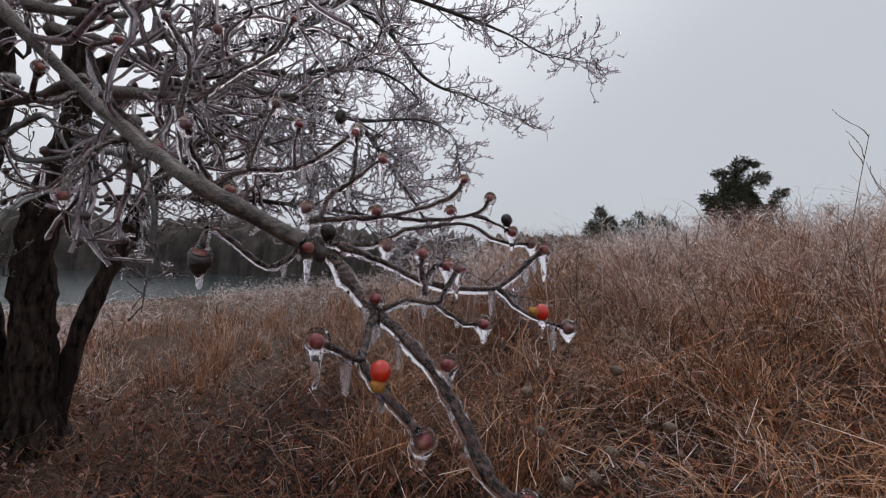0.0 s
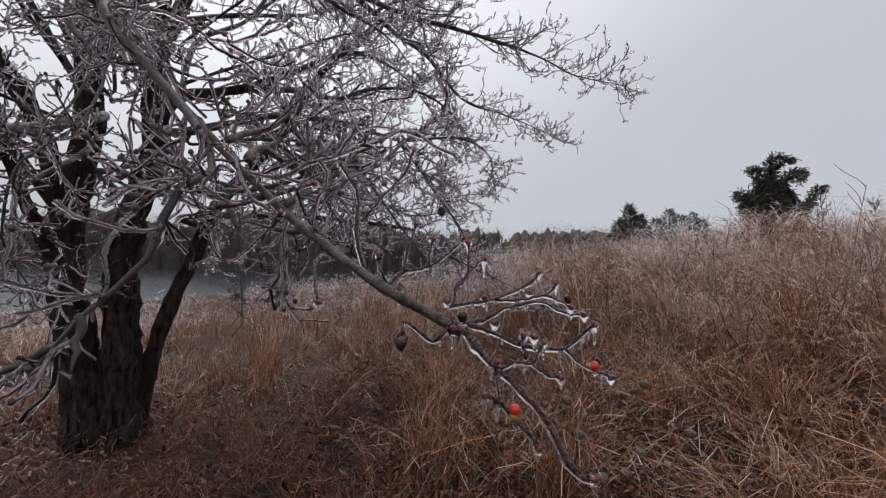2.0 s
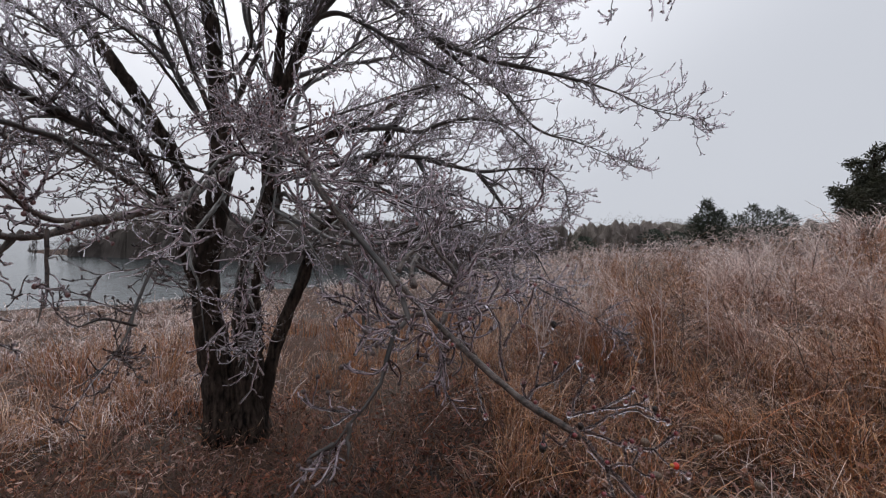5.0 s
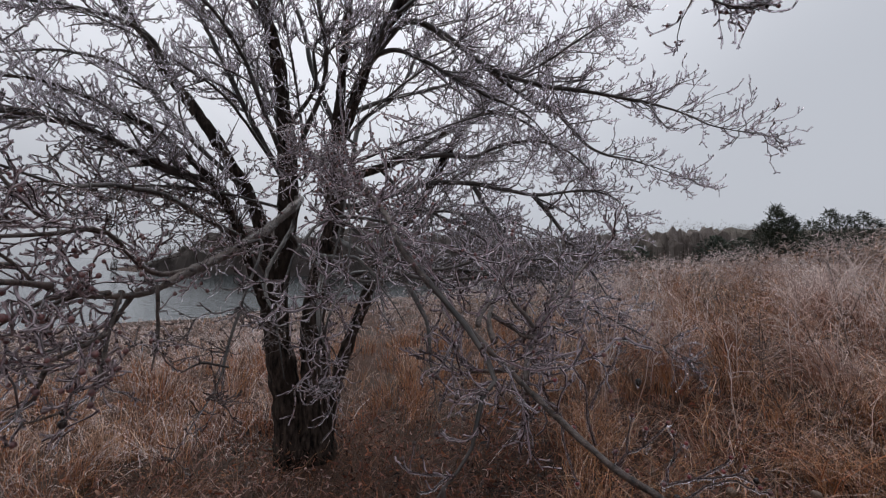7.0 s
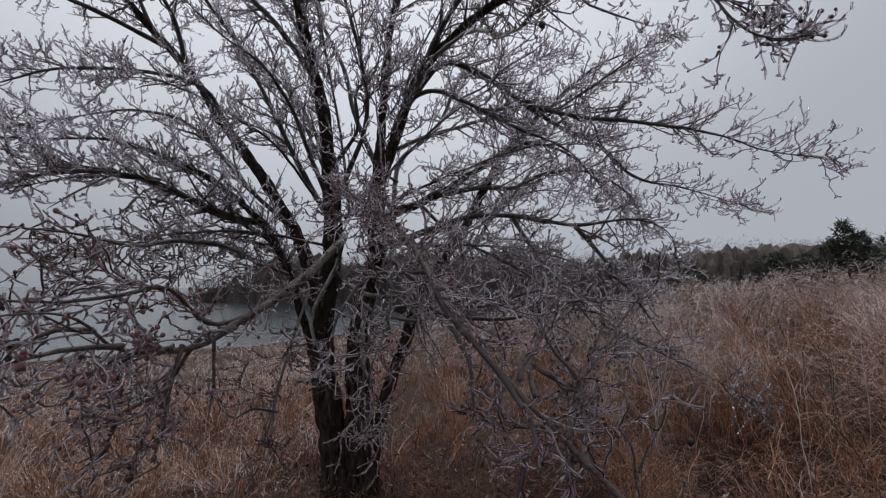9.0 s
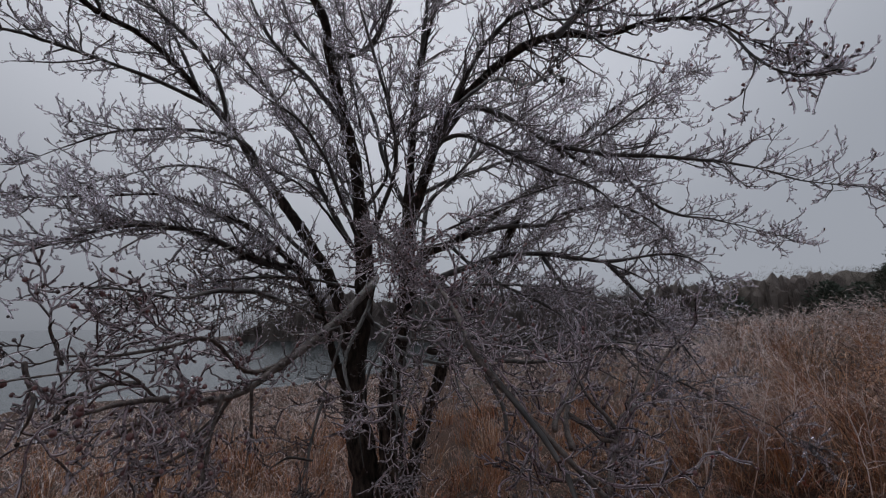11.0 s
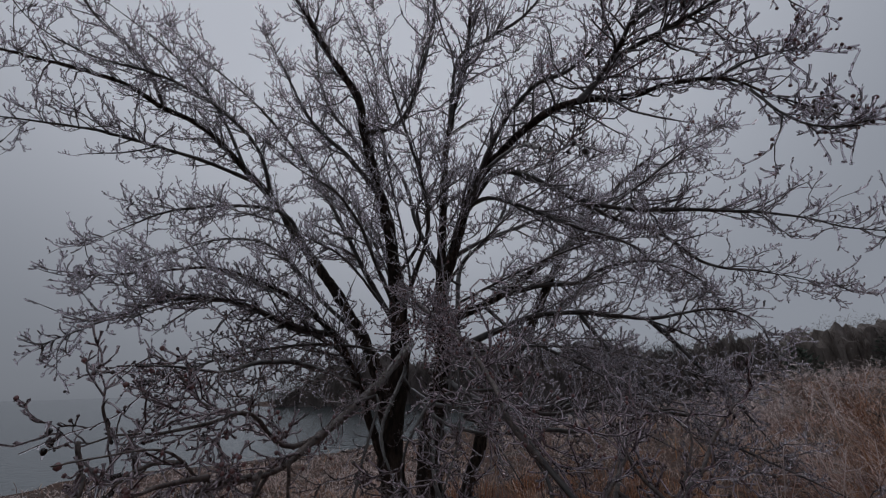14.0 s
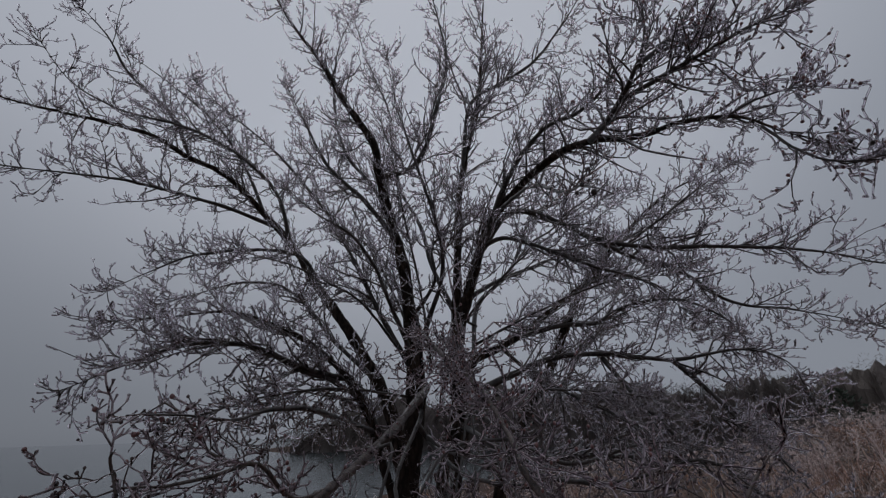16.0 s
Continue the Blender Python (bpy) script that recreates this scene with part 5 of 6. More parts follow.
blades("bunchgrass", 36000, 0.9, 9, 0.8, -62, 85, 0.45, 0.90, 1.25, 0.75, 0.0036, 7, M_TALL, "dry rusty-brown bunchgrass with icy tips", 11, keep_tall, 0.7, 0.065)
blades("bunchgrass", 11000, 4.6, 9.5, 0.9, 6, 75, 0.42, 0.66, 0.35, 0.12, 0.0036, 5, M_TALL, "upright orange-brown bunchgrass behind the tree", 17, keep_open, 0.55, 0.03)
blades("bunchgrass", 9000, 9, 70, 0.75, -60, 80, 0.5, 0.85, 0.8, 0.3, 0.0046, 3, M_TALL, "dry tan and rusty grass far over the meadow", 12, keep_tall, 0.5)
blades("arching_grass", 17000, 2.2, 9, 0.65, -62, 60, 0.45, 0.85, 1.3, 0.95, 0.0030, 7, M_ARCH, "pale grass stalks bent over under ice", 13, keep_arch, 0.5, 0.06)
blades("arching_grass", 2600, 2.4, 9, 0.7, -62, -12, 0.60, 0.88, 1.5, 1.1, 0.0036, 7, M_ARCH, "long pale stalks swept over by ice", 19, keep_arch, 0.6, 0.03, False)
blades("arching_grass", 27000, 4.3, 60, 0.95, -62, 85, 0.42, 0.76, 1.3, 1.0, 0.0034, 6, M_FARICE, "pale ice-bent grass over the crest", 14, keep_arch, 0.35, 0.085)
blades("arching_grass", 12000, 4.6, 24, 0.9, 36, 88, 0.36, 0.62, 1.0, 0.6, 0.0038, 4, M_FARICE, "short pale iced grass along the lake side", 27, None, 0.3, 0.06)
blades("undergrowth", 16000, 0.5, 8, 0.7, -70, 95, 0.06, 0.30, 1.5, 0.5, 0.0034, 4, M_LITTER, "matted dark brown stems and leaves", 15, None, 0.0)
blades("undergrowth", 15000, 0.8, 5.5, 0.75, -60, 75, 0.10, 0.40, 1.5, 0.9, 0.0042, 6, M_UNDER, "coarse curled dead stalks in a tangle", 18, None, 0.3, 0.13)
blades("undergrowth", 7000, 0.65, 2.4, 0.8, -45, 30, 0.22, 0.48, 1.4, 0.8, 0.0034, 7, M_TALL, "curled rusty stalks in a low tangle", 20, keep_clearing, 0.3, 0.09)
blades("undergrowth", 5000, 0.75, 2.2, 0.8, -40, 20, 0.16, 0.42, 1.4, 0.9, 0.0032, 7, M_ARCH, "pale curled stalks in a low tangle", 24, keep_clearing, 0.2, 0.09)
blades("undergrowth", 12000, 0.7, 9, 0.6, 95, 298, 0.2, 0.6, 0.9, 0.4, 0.007, 3, M_TALL, "dry grass on the near side of the meadow", 16, None, 0.2)


def seed_tufts(name, count, r_lo, r_hi, power, a_lo, a_hi, top, mat, label, seed, keep, wide=0.0023):
    """Short tangled pieces of seed heads and side leaves in the upper part of the grass."""
    r = np.random.default_rng(seed)
    x, y, d = scatter(count, r_lo, r_hi, power, a_lo, a_hi, r)
    ok = (ground_z(x, y) > WATER_Z + 0.05) & keep(x, y, r) & ((top < 0.4) | (r.random(count) < np.clip(1.35 - 1.35 * tussock(x, y)[0] ** 2, 0.06, 1)))
    x, y, d = x[ok], y[ok], d[ok]
    b = len(x)
    patch = height_patch(x, y)
    hgt = r.random(b) ** 0.7
    z = ground_z(x, y) + top * patch * (0.1 + 0.9 * hgt)
    p = np.stack([x, y, z], -1)
    ln = (0.022 + 0.06 * r.random(b)) * np.clip(d / 5, 1, 5)
    pts = grow(p, r.normal(0, 1, (b, 3)) * np.array([1, 1, 0.6]), ln, 3, 0.6, -0.05, seed + 1)
    w = (wide * (0.6 + 0.9 * r.random(b)) * np.maximum(1, d / 3.4))[:, None] * np.array([[0.8, 1.0, 0.4]])
    v, f = ribbon_arrays(pts, w, unit(r.normal(0, 1, (b, 3))))
    hue = np.clip(0.5 + 0.16 * lump(x, y, 0.8, 3.0) + 0.65 * (tussock(x, y)[2] - 0.5) + r.normal(0, 0.24, b), 0, 1)
    uv = np.stack([np.repeat(hue, 6), np.repeat(0.15 + 0.75 * hgt, 6)], -1)
    return tagged(new(name, raw_mesh(name, v, f, mat, True, uv)), label, "grass", kind="stuff")


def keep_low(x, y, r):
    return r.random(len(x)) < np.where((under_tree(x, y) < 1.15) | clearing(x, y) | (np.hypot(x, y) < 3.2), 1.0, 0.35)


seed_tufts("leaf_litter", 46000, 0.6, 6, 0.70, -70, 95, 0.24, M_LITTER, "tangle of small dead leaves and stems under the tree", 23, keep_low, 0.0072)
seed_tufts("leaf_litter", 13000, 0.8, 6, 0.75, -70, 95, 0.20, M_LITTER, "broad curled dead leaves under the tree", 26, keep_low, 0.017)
seed_tufts("seed_tufts", 60000, 0.9, 14, 0.8, -62, 85, 0.72, M_TALL, "tangled brown seed tufts and leaves in the grass", 21, keep_tall)
seed_tufts("seed_tufts", 85000, 3.9, 30, 0.95, -62, 30, 0.80, M_FARICE, "icy seed tufts over the meadow", 22, keep_arch)


seed_tufts("seed_tufts", 14000, 4.6, 22, 0.9, 34, 88, 0.50, M_FARICE, "icy seed tufts on the lake side", 28, keep_open)


# ---- big iced tussocks ----
def grass_tussock(x, y, height, turn, seed, b=120, mat=M_ARCH, loose=1.0, wide=0.0034, label="tall tan grass tussock bowed over by white ice"):
    """A tall sheaf whose stalks fall over to one side under their ice."""
    r = np.random.default_rng(seed)
    n = 8
    base = np.array([x, y, float(ground_z(x, y))])
    a = r.uniform(0, 2 * np.pi, b)
    q = 0.13 * np.sqrt(r.random(b))
    way = turn + r.normal(0, loose, b)
    h = height * (0.65 + 0.45 * r.random(b))
    reach = 0.30 + 0.75 * r.random(b)
    t = np.linspace(0, 1, n)
    out = (h * reach)[:, None] * t[None] ** 1.7
    up = h[:, None] * (1.35 * t[None] - (0.45 + 0.35 * r.random(b))[:, None] * t[None] ** 2.6)
    pts = np.stack([(np.cos(a) * q)[:, None] + np.cos(way)[:, None] * out, (np.sin(a) * q)[:, None] + np.sin(way)[:, None] * out, up - 0.04], -1)
    pts += np.cumsum(r.normal(0, 0.034, (b, n, 3)) * np.array([1, 1, 0.7]), 1) * h[:, None, None]
    w = (wide * (0.6 + 0.8 * r.random(b)))[:, None] * np.linspace(1, 0.45, n)[None]
    fa = way + np.pi / 2 + r.normal(0, 0.5, b)
    v, f = ribbon_arrays(pts, w, np.stack([np.cos(fa), np.sin(fa), 0.3 * r.normal(0, 1, b)], -1))
    uv = np.stack([np.repeat(np.clip(r.normal(0.5, 0.3, b), 0, 1), 2 * n), np.tile(np.repeat(t, 2), b)], -1)
    ob = new("grass_tussock", raw_mesh("grass_tussock", v, f, mat, True, uv))
    ob.location = base
    return tagged(ob, label, "grass tussock", "grass tussocks")


TUSSOCKS = [(1.75, 2.05, 0.70), (2.35, 2.55, 0.80), (1.45, 2.75, 0.72), (2.95, 3.05, 0.85), (2.05, 3.35, 0.78), (1.25, 3.7, 0.7), (2.75, 4.0, 0.85), (3.7, 3.9, 0.9), (3.5, 5.0, 0.85), (1.95, 4.6, 0.75), (2.6, 1.75, 0.75), (3.5, 2.5, 0.85), (4.6, 4.7, 0.9), (2.7, 5.6, 0.8), (0.75, 4.4, 0.65), (4.2, 6.1, 0.85)]
for i, (tx, ty, th) in enumerate(TUSSOCKS):
    grass_tussock(tx, ty, th, 3.3 + 0.8 * np.sin(i * 2.3), 300 + i)


tr_ = np.random.default_rng(31)
ex, ey, ed = scatter(46, 3.4, 10, 0.8, -58, 2, tr_)
for i in range(46):
    rusty = i % 5 in (1, 3)
    grass_tussock(ex[i], ey[i], 0.62 + 0.28 * tr_.random(), 3.3 + tr_.normal(0, 0.6), 400 + i, 110, M_TALL if rusty else M_FARICE, 1.1, 0.0034, "tall rusty grass tussock leaning over" if rusty else "tall tan grass tussock bowed over by white ice")
ex, ey, ed = scatter(44, 1.25, 4.6, 0.9, -60, 12, tr_)
for i in range(44):
    if not clearing(ex[i], ey[i]):
        grass_tussock(ex[i], ey[i], 0.34 + 0.22 * tr_.random(), 6.28 * tr_.random(), 500 + i, 120, M_TALL, 1.6, 0.0034, "low rusty grass tussock with stalks falling all ways")


for tx, ty, tturn in ((6.45, 11.6, 3.0), (6.85, 11.5, 0.2), (6.2, 11.4, 2.4)):
    grass_tussock(tx, ty, 0.98, tturn, 600 + int(tx * 10), 45, M_FARICE, 0.8, 0.026, "clump of thick pale stalks bowed by ice")


# ---- branching weeds in the meadow ----
def weed_arrays(x, y, h, r):
    z = float(ground_z(x, y))
    lean = r.normal(0, 0.22, 2)
    t = np.linspace(0, 1, 6)
    stem = np.stack([x + lean[0] * h * t**1.6, y + lean[1] * h * t**1.6, z - 0.03 + h * t], -1)
    stem[1:] += r.normal(0, 0.008, (5, 3))
    k = int(r.integers(8, 16))
    p, tan, ra, s, ix = along(stem[None], np.full((1, 6), 0.002), [k], 0.45, int(r.integers(1, 1 << 30)))
    d = side_dirs(tan, 0.9, 0.2, int(r.integers(1, 1 << 30)))
    br = grow(p, d, (0.06 + 0.16 * r.random(k)) * (1.2 - 0.6 * s), 5, 0.18, -0.06, int(r.integers(1, 1 << 30)))
    return stem, br


def weeds(name, places, mat, label, seed, width):
    r = np.random.default_rng(seed)
    stems, brs, dist = [], [], []
    for x, y, h in places:
        a, b = weed_arrays(x, y, h, r)
        stems.append(a)
        brs.append(b)
        dist.append(np.full(len(b), np.hypot(x, y)))
    st, br = np.array(stems), np.concatenate(brs)
    ds, db = np.hypot(st[:, 0, 0], st[:, 0, 1]), np.concatenate(dist)
    v1 = tube_arrays(st, (width * np.maximum(1, ds / 4))[:, None] * np.linspace(1, 0.6, 6)[None], 4)
    v2 = tube_arrays(br, (width * 0.7 * np.maximum(1, db / 4))[:, None] * np.linspace(1, 0.5, 5)[None], 3)
    v, f = join([v1, v2])
    u1 = np.stack([np.repeat(r.random(len(st)), 24), np.tile(np.repeat(np.linspace(0, 0.9, 6), 4), len(st))], -1)
    u2 = np.stack([np.repeat(r.random(len(br)), 15), np.tile(np.repeat(np.linspace(0.6, 1.1, 5), 3), len(br))], -1)
    ob = new(name, raw_mesh(name, v, f, mat, True, np.concatenate([u1, u2])))
    return tagged(ob, label, "weeds", kind="stuff")


wr = np.random.default_rng(77)
wx, wy, wd = scatter(220, 2.6, 22, 0.8, -62, 35, wr)
wk = (under_tree(wx, wy) > 1.15) & (wx + 0.12 * wy > -0.6) & ~clearing(wx, wy)
weeds("weed_stalks", [(a, b, (0.45 + 0.38 * c) * max(0.5, min(1.0, 1.3 - 0.05 * np.hypot(a, b)))) for a, b, c in zip(wx[wk], wy[wk], wr.random(int(wk.sum())))], M_WEED, "dark dry branching weeds with icy ends", 78, 0.0026)


bx, by, bd = scatter(190, 3.0, 11, 0.9, -60, 8, wr)
bk = bare_patch(bx, by) < 0.55
weeds("weed_stalks", [(a, b, (0.55 + 0.36 * c) * min(1.0, 1.35 - 0.06 * np.hypot(a, b))) for a, b, c in zip(bx[bk], by[bk], wr.random(int(bk.sum())))], M_FARICE, "pale iced branching weeds over the brow", 80, 0.0028)
lx, ly, ld = scatter(520, 1.2, 6, 0.8, -35, 75, wr)
lk = (under_tree(lx, ly) < 1.25) & (np.hypot(lx + 2.72, ly - 2.9) > 0.4)
weeds("weed_stalks", [(a, b, 0.14 + 0.26 * c) for a, b, c in zip(lx[lk], ly[lk], wr.random(int(lk.sum())))], M_UNDER, "small rusty dead weeds under the tree", 79, 0.0016)


# ---- tall seed-head plants near the branch ----
def seed_plant(heads, root):
    """A dry herb with round seed heads."""
    base = Vector((root[0], root[1], float(ground_z(*root))))
    ob = new("seed_head_plant")
    ob.location = base
    tagged(ob, "dry brown herb with round seed heads on thin stalks", "plant", "seed-head plants")
    me = ball_mesh("seed_head", M_SEED, 0.0185, 0.9, 3, 14, 10, 0.25)
    for i, q in enumerate(heads):
        top = Vector(q) - base
        mid = top * 0.55 + Vector((0.03 * (i % 3 - 1), 0.02, 0.02))
        line = smooth_line([(0, 0, -0.03), tuple(mid), tuple(top)], 12)
        v, f = tube_arrays(line[None], np.linspace(0.0034, 0.002, 12)[None], 6)
        st = part("stalk", raw_mesh("stalk", v, f, M_STALK), ob)
        hd = part("seed_head", me, st)
        hd.location = top
        hd.scale = [0.85 + 0.1 * (i % 4)] * 3
        hd.rotation_euler = (0.4 * (i % 3 - 1), 0.3 * (i % 2), i)
    return ob


seed_plant([(0.45, 1.53, 0.81), (0.26, 1.58, 0.62), (0.24, 1.72, 0.69)], (0.36, 1.66))
seed_plant([(0.56, 1.46, 0.69), (0.41, 1.43, 0.63), (0.38, 1.47, 0.55), (0.32, 1.51, 0.51)], (0.50, 1.45))


# ---- junipers on the crest ----
def juniper(name, x, y, height, spread, spires, label, seed, count):
    r = np.random.default_rng(seed)
    base = np.array([x, y, float(ground_z(x, y))])
    ob = new(name)
    ob.location = base
    tagged(ob, label, "juniper", "junipers on the crest")
    trunk = smooth_line([(0, 0, -0.1), (0.05, 0.02, height * 0.35), (spires[0][0], 0.0, height * 0.75)], 8)
    v, f = tube_arrays(trunk[None], np.linspace(0.07, 0.008, 8)[None] * height / 3, 7)
    part("trunk", raw_mesh("trunk", v, f, M_BARK), ob)
    sprays = []
    for sx, sy, sh, sw in spires:
        k = int(count * sw * sh)
        lv = r.random(k) ** 0.85
        ang = r.uniform(0, 2 * np.pi, k)
        edge = (1 - lv**1.7) ** 0.6 * (0.68 + 0.45 * np.sin(ang * 3 + lv * 11 + seed) * np.sin(lv * 17 + ang)) + 0.04
        rr = spread * sw * edge * r.random(k) ** 0.4
        p0 = np.stack([sx + np.cos(ang) * rr * 0.8, sy + np.sin(ang) * rr * 0.8, height * (0.06 + lv * 0.86 * sh)], -1)
        d = np.stack([np.cos(ang) + 0.35, np.sin(ang), 0.45 + 0.5 * lv + r.normal(0, 0.25, k)], -1)
        sprays.append(grow(p0, d, (0.10 + 0.34 * r.random(k) ** 2) * height / 3, 4, 0.25, -0.12, seed + int(sx * 10)))
    sp = np.concatenate(sprays)
    k = len(sp)
    wd = np.full((k, 4), 0.035 * height / 3) * np.array([0.7, 1.2, 1.0, 0.25])
    a = r.normal(0, 1, (k, 3))
    fol = ribbon_arrays(sp, wd, unit(a))
    sub_p, sub_t, _, _, _ = along(sp, wd, np.full(k, 3), 0.2, seed + 5)
    sub = grow(sub_p, side_dirs(sub_t, 0.7, 0.0, seed + 6), np.full(len(sub_p), 0.085 * height / 3), 3, 0.2, -0.1, seed + 7)
    fol2 = ribbon_arrays(sub, np.repeat([[0.022, 0.03, 0.006]], len(sub), 0) * height / 3, unit(r.normal(0, 1, (len(sub), 3))))
    v, f = join([fol, fol2])
    part("crown", raw_mesh("crown", v, f, M_CEDAR, False), ob)
    return ob


def arching_juniper(x, y, arms, label, seed):
    """A juniper of leaning arms, each hung with drooping tufts of scale leaves."""
    r = np.random.default_rng(seed)
    ob = new("juniper_tree")
    ob.location = (x, y, float(ground_z(x, y)))
    tagged(ob, label, "juniper", "junipers on the crest")
    v, f = tube_arrays(smooth_line([(0, 0, -0.1), (0.03, 0.0, 0.9), (0.0, 0.02, 2.0), (0.0, 0.0, 2.7)], 12)[None], np.linspace(0.10, 0.02, 12)[None], 8)
    part("trunk", raw_mesh("trunk", v, f, M_BARK), ob)
    for k, (points, thick, tufts) in enumerate(arms):
        # arms lie in a plane across the brow, turned a little each
        turn = -0.52 + 0.35 * np.sin(k * 2.1)
        line = smooth_line([(q * math.cos(turn), q * math.sin(turn), h) for q, h in points], 14)
        v, f = tube_arrays(line[None], np.linspace(0.035, 0.008, 14)[None], 5)
        arm = part("limb", raw_mesh("limb", v, f, M_BARK), ob)
        p, t, ra, s, ix = along(line[None], np.full((1, 14), 0.02), [tufts], 0.05, seed + k)
        way = unit(r.normal(0, 1, (tufts, 3)) * np.array([1, 1, 0.8]))
        p = p + way * (thick * (1.1 - 0.65 * s) * r.random(tufts) ** 0.5)[:, None]
        spray = grow(p, way * 0.6 + t * 0.7 + np.array([0, 0, 0.1]), 0.09 + 0.14 * r.random(tufts), 4, 0.25, -0.22, seed + 50 + k)
        wd = np.full((tufts, 4), 0.030) * np.array([0.7, 1.2, 1.0, 0.3])
        fol = ribbon_arrays(spray, wd, unit(r.normal(0, 1, (tufts, 3))))
        q, t2, _, _, _ = along(spray, wd, np.full(tufts, 3), 0.1, seed + 90 + k)
        sub = grow(q, side_dirs(t2, 0.7, 0.0, seed + 120 + k), np.full(len(q), 0.065), 3, 0.2, -0.25, seed + 150 + k)
        fol2 = ribbon_arrays(sub, np.repeat([[0.018, 0.024, 0.006]], len(sub), 0), unit(r.normal(0, 1, (len(sub), 3))))
        v, f = join([fol, fol2])
        part("foliage", raw_mesh("foliage", v, f, M_JUNIPER, False), arm)
    return ob


LIFT = 3.10 - float(ground_z(8.78, 15.2))
JUNIPER_ARMS = [
    ([(-0.2, -0.6), (-0.45, 0.2), (-0.60, 0.75)], 0.55, 900),
    ([(0.2, -0.6), (0.35, 0.2), (0.30, 0.85)], 0.60, 1000),
    ([(0.0, 0.1), (-0.1, 0.7), (-0.15, 1.15)], 0.48, 800),
    ([(-0.5, -0.3), (-0.95, 0.45), (-1.08, 0.80), (-1.15, 0.70)], 0.28, 350),
    ([(-0.1, 0.8), (-0.40, 1.25), (-0.58, 1.60), (-0.74, 1.62)], 0.26, 330),
    ([(0.0, 0.9), (0.02, 1.4), (-0.08, 1.75), (0.12, 2.05), (0.34, 2.06)], 0.20, 330),
    ([(0.05, 1.4), (0.22, 1.72), (0.45, 1.92), (0.66, 1.93), (0.74, 1.84)], 0.13, 150),
    ([(0.1, 0.8), (0.45, 1.25), (0.80, 1.50), (1.06, 1.52), (1.18, 1.40)], 0.17, 260),
    ([(0.5, 1.15), (0.78, 1.30), (0.98, 1.25), (1.02, 1.08)], 0.12, 110),
    ([(0.7, -0.6), (1.05, 0.15), (1.20, 0.35)], 0.24, 300),
    ([(-0.75, 0.25), (-0.25, 0.70), (0.30, 0.75), (0.75, 0.50)], 0.46, 1000),
    ([(-0.50, 0.85), (0.0, 1.05), (0.45, 0.95)], 0.34, 600),
    ([(1.05, 0.1), (1.32, 0.50), (1.50, 0.80), (1.66, 0.90), (1.74, 0.80)], 0.13, 180),
]
arching_juniper(8.78, 15.2, [([(q * 0.76, h * 0.92 + LIFT + 0.04) for q, h in points], thick * 0.85, tufts) for points, thick, tufts in JUNIPER_ARMS], "olive-green juniper with leaning arms and drooping tips", 41)
juniper("juniper_shrub", 6.35, 21.4, 2.3, 1.25, [(-0.1, 0, 0.98, 0.5), (0.35, 0, 0.75, 0.65), (-0.45, 0, 0.62, 0.6)], "small dark conical juniper in iced grass", 42, 2000)
juniper("juniper_shrub", 7.45, 19.9, 1.85, 1.3, [(0, 0, 0.95, 0.55), (0.5, 0, 0.8, 0.6), (-0.5, 0, 0.7, 0.5)], "low spreading dark juniper in iced grass", 43, 1200)
juniper("juniper_shrub", 8.9, 21.0, 1.7, 0.9, [(0, 0, 0.95, 0.5), (0.4, 0, 0.75, 0.5)], "squat dark juniper behind the grassy brow", 44, 1200)


def sapling(x, y, height, seed):
    """A small bare tree white with ice."""
    r = np.random.default_rng(seed)
    ob = new("sapling")
    ob.location = (x, y, float(ground_z(x, y)))
    tagged(ob, "small bare sapling white with ice beyond the brow", "sapling", "iced saplings")
    line = smooth_line([(0, 0, -0.1), (0.05, 0, height * 0.5), (-0.02, 0.05, height * 0.8)], 8)
    v, f = tube_arrays(line[None], np.linspace(0.05, 0.02, 8)[None], 5)
    part("trunk", raw_mesh("trunk", v, f, M_HILL), ob)
    p, t, ra, s, ix = along(line[None], np.full((1, 8), 0.03), [16], 0.5, seed)
    br = grow(p, side_dirs(t, 0.75, 0.25, seed + 1), height * (0.18 + 0.16 * r.random(16)), 5, 0.15, 0.0, seed + 2)
    q, t, ra, s, ix = along(br, np.full((16, 5), 0.02), np.full(16, 7), 0.25, seed + 3)
    tw = grow(q, side_dirs(t, 0.6, 0.1, seed + 4), height * (0.06 + 0.06 * r.random(len(q))), 3, 0.2, 0.0, seed + 5)
    v, f = join([tube_arrays(br, np.repeat([np.linspace(0.020, 0.011, 5)], 16, 0), 4), tube_arrays(tw, np.full((len(q), 3), 0.009), 3)])
    part("crown", raw_mesh("crown", v, f, M_HILL), ob)


for sx, sy, sh in ((20.3, 29.9, 2.6), (22.6, 29.0, 2.2)):
    sapling(sx, sy, sh, int(sx * 10))


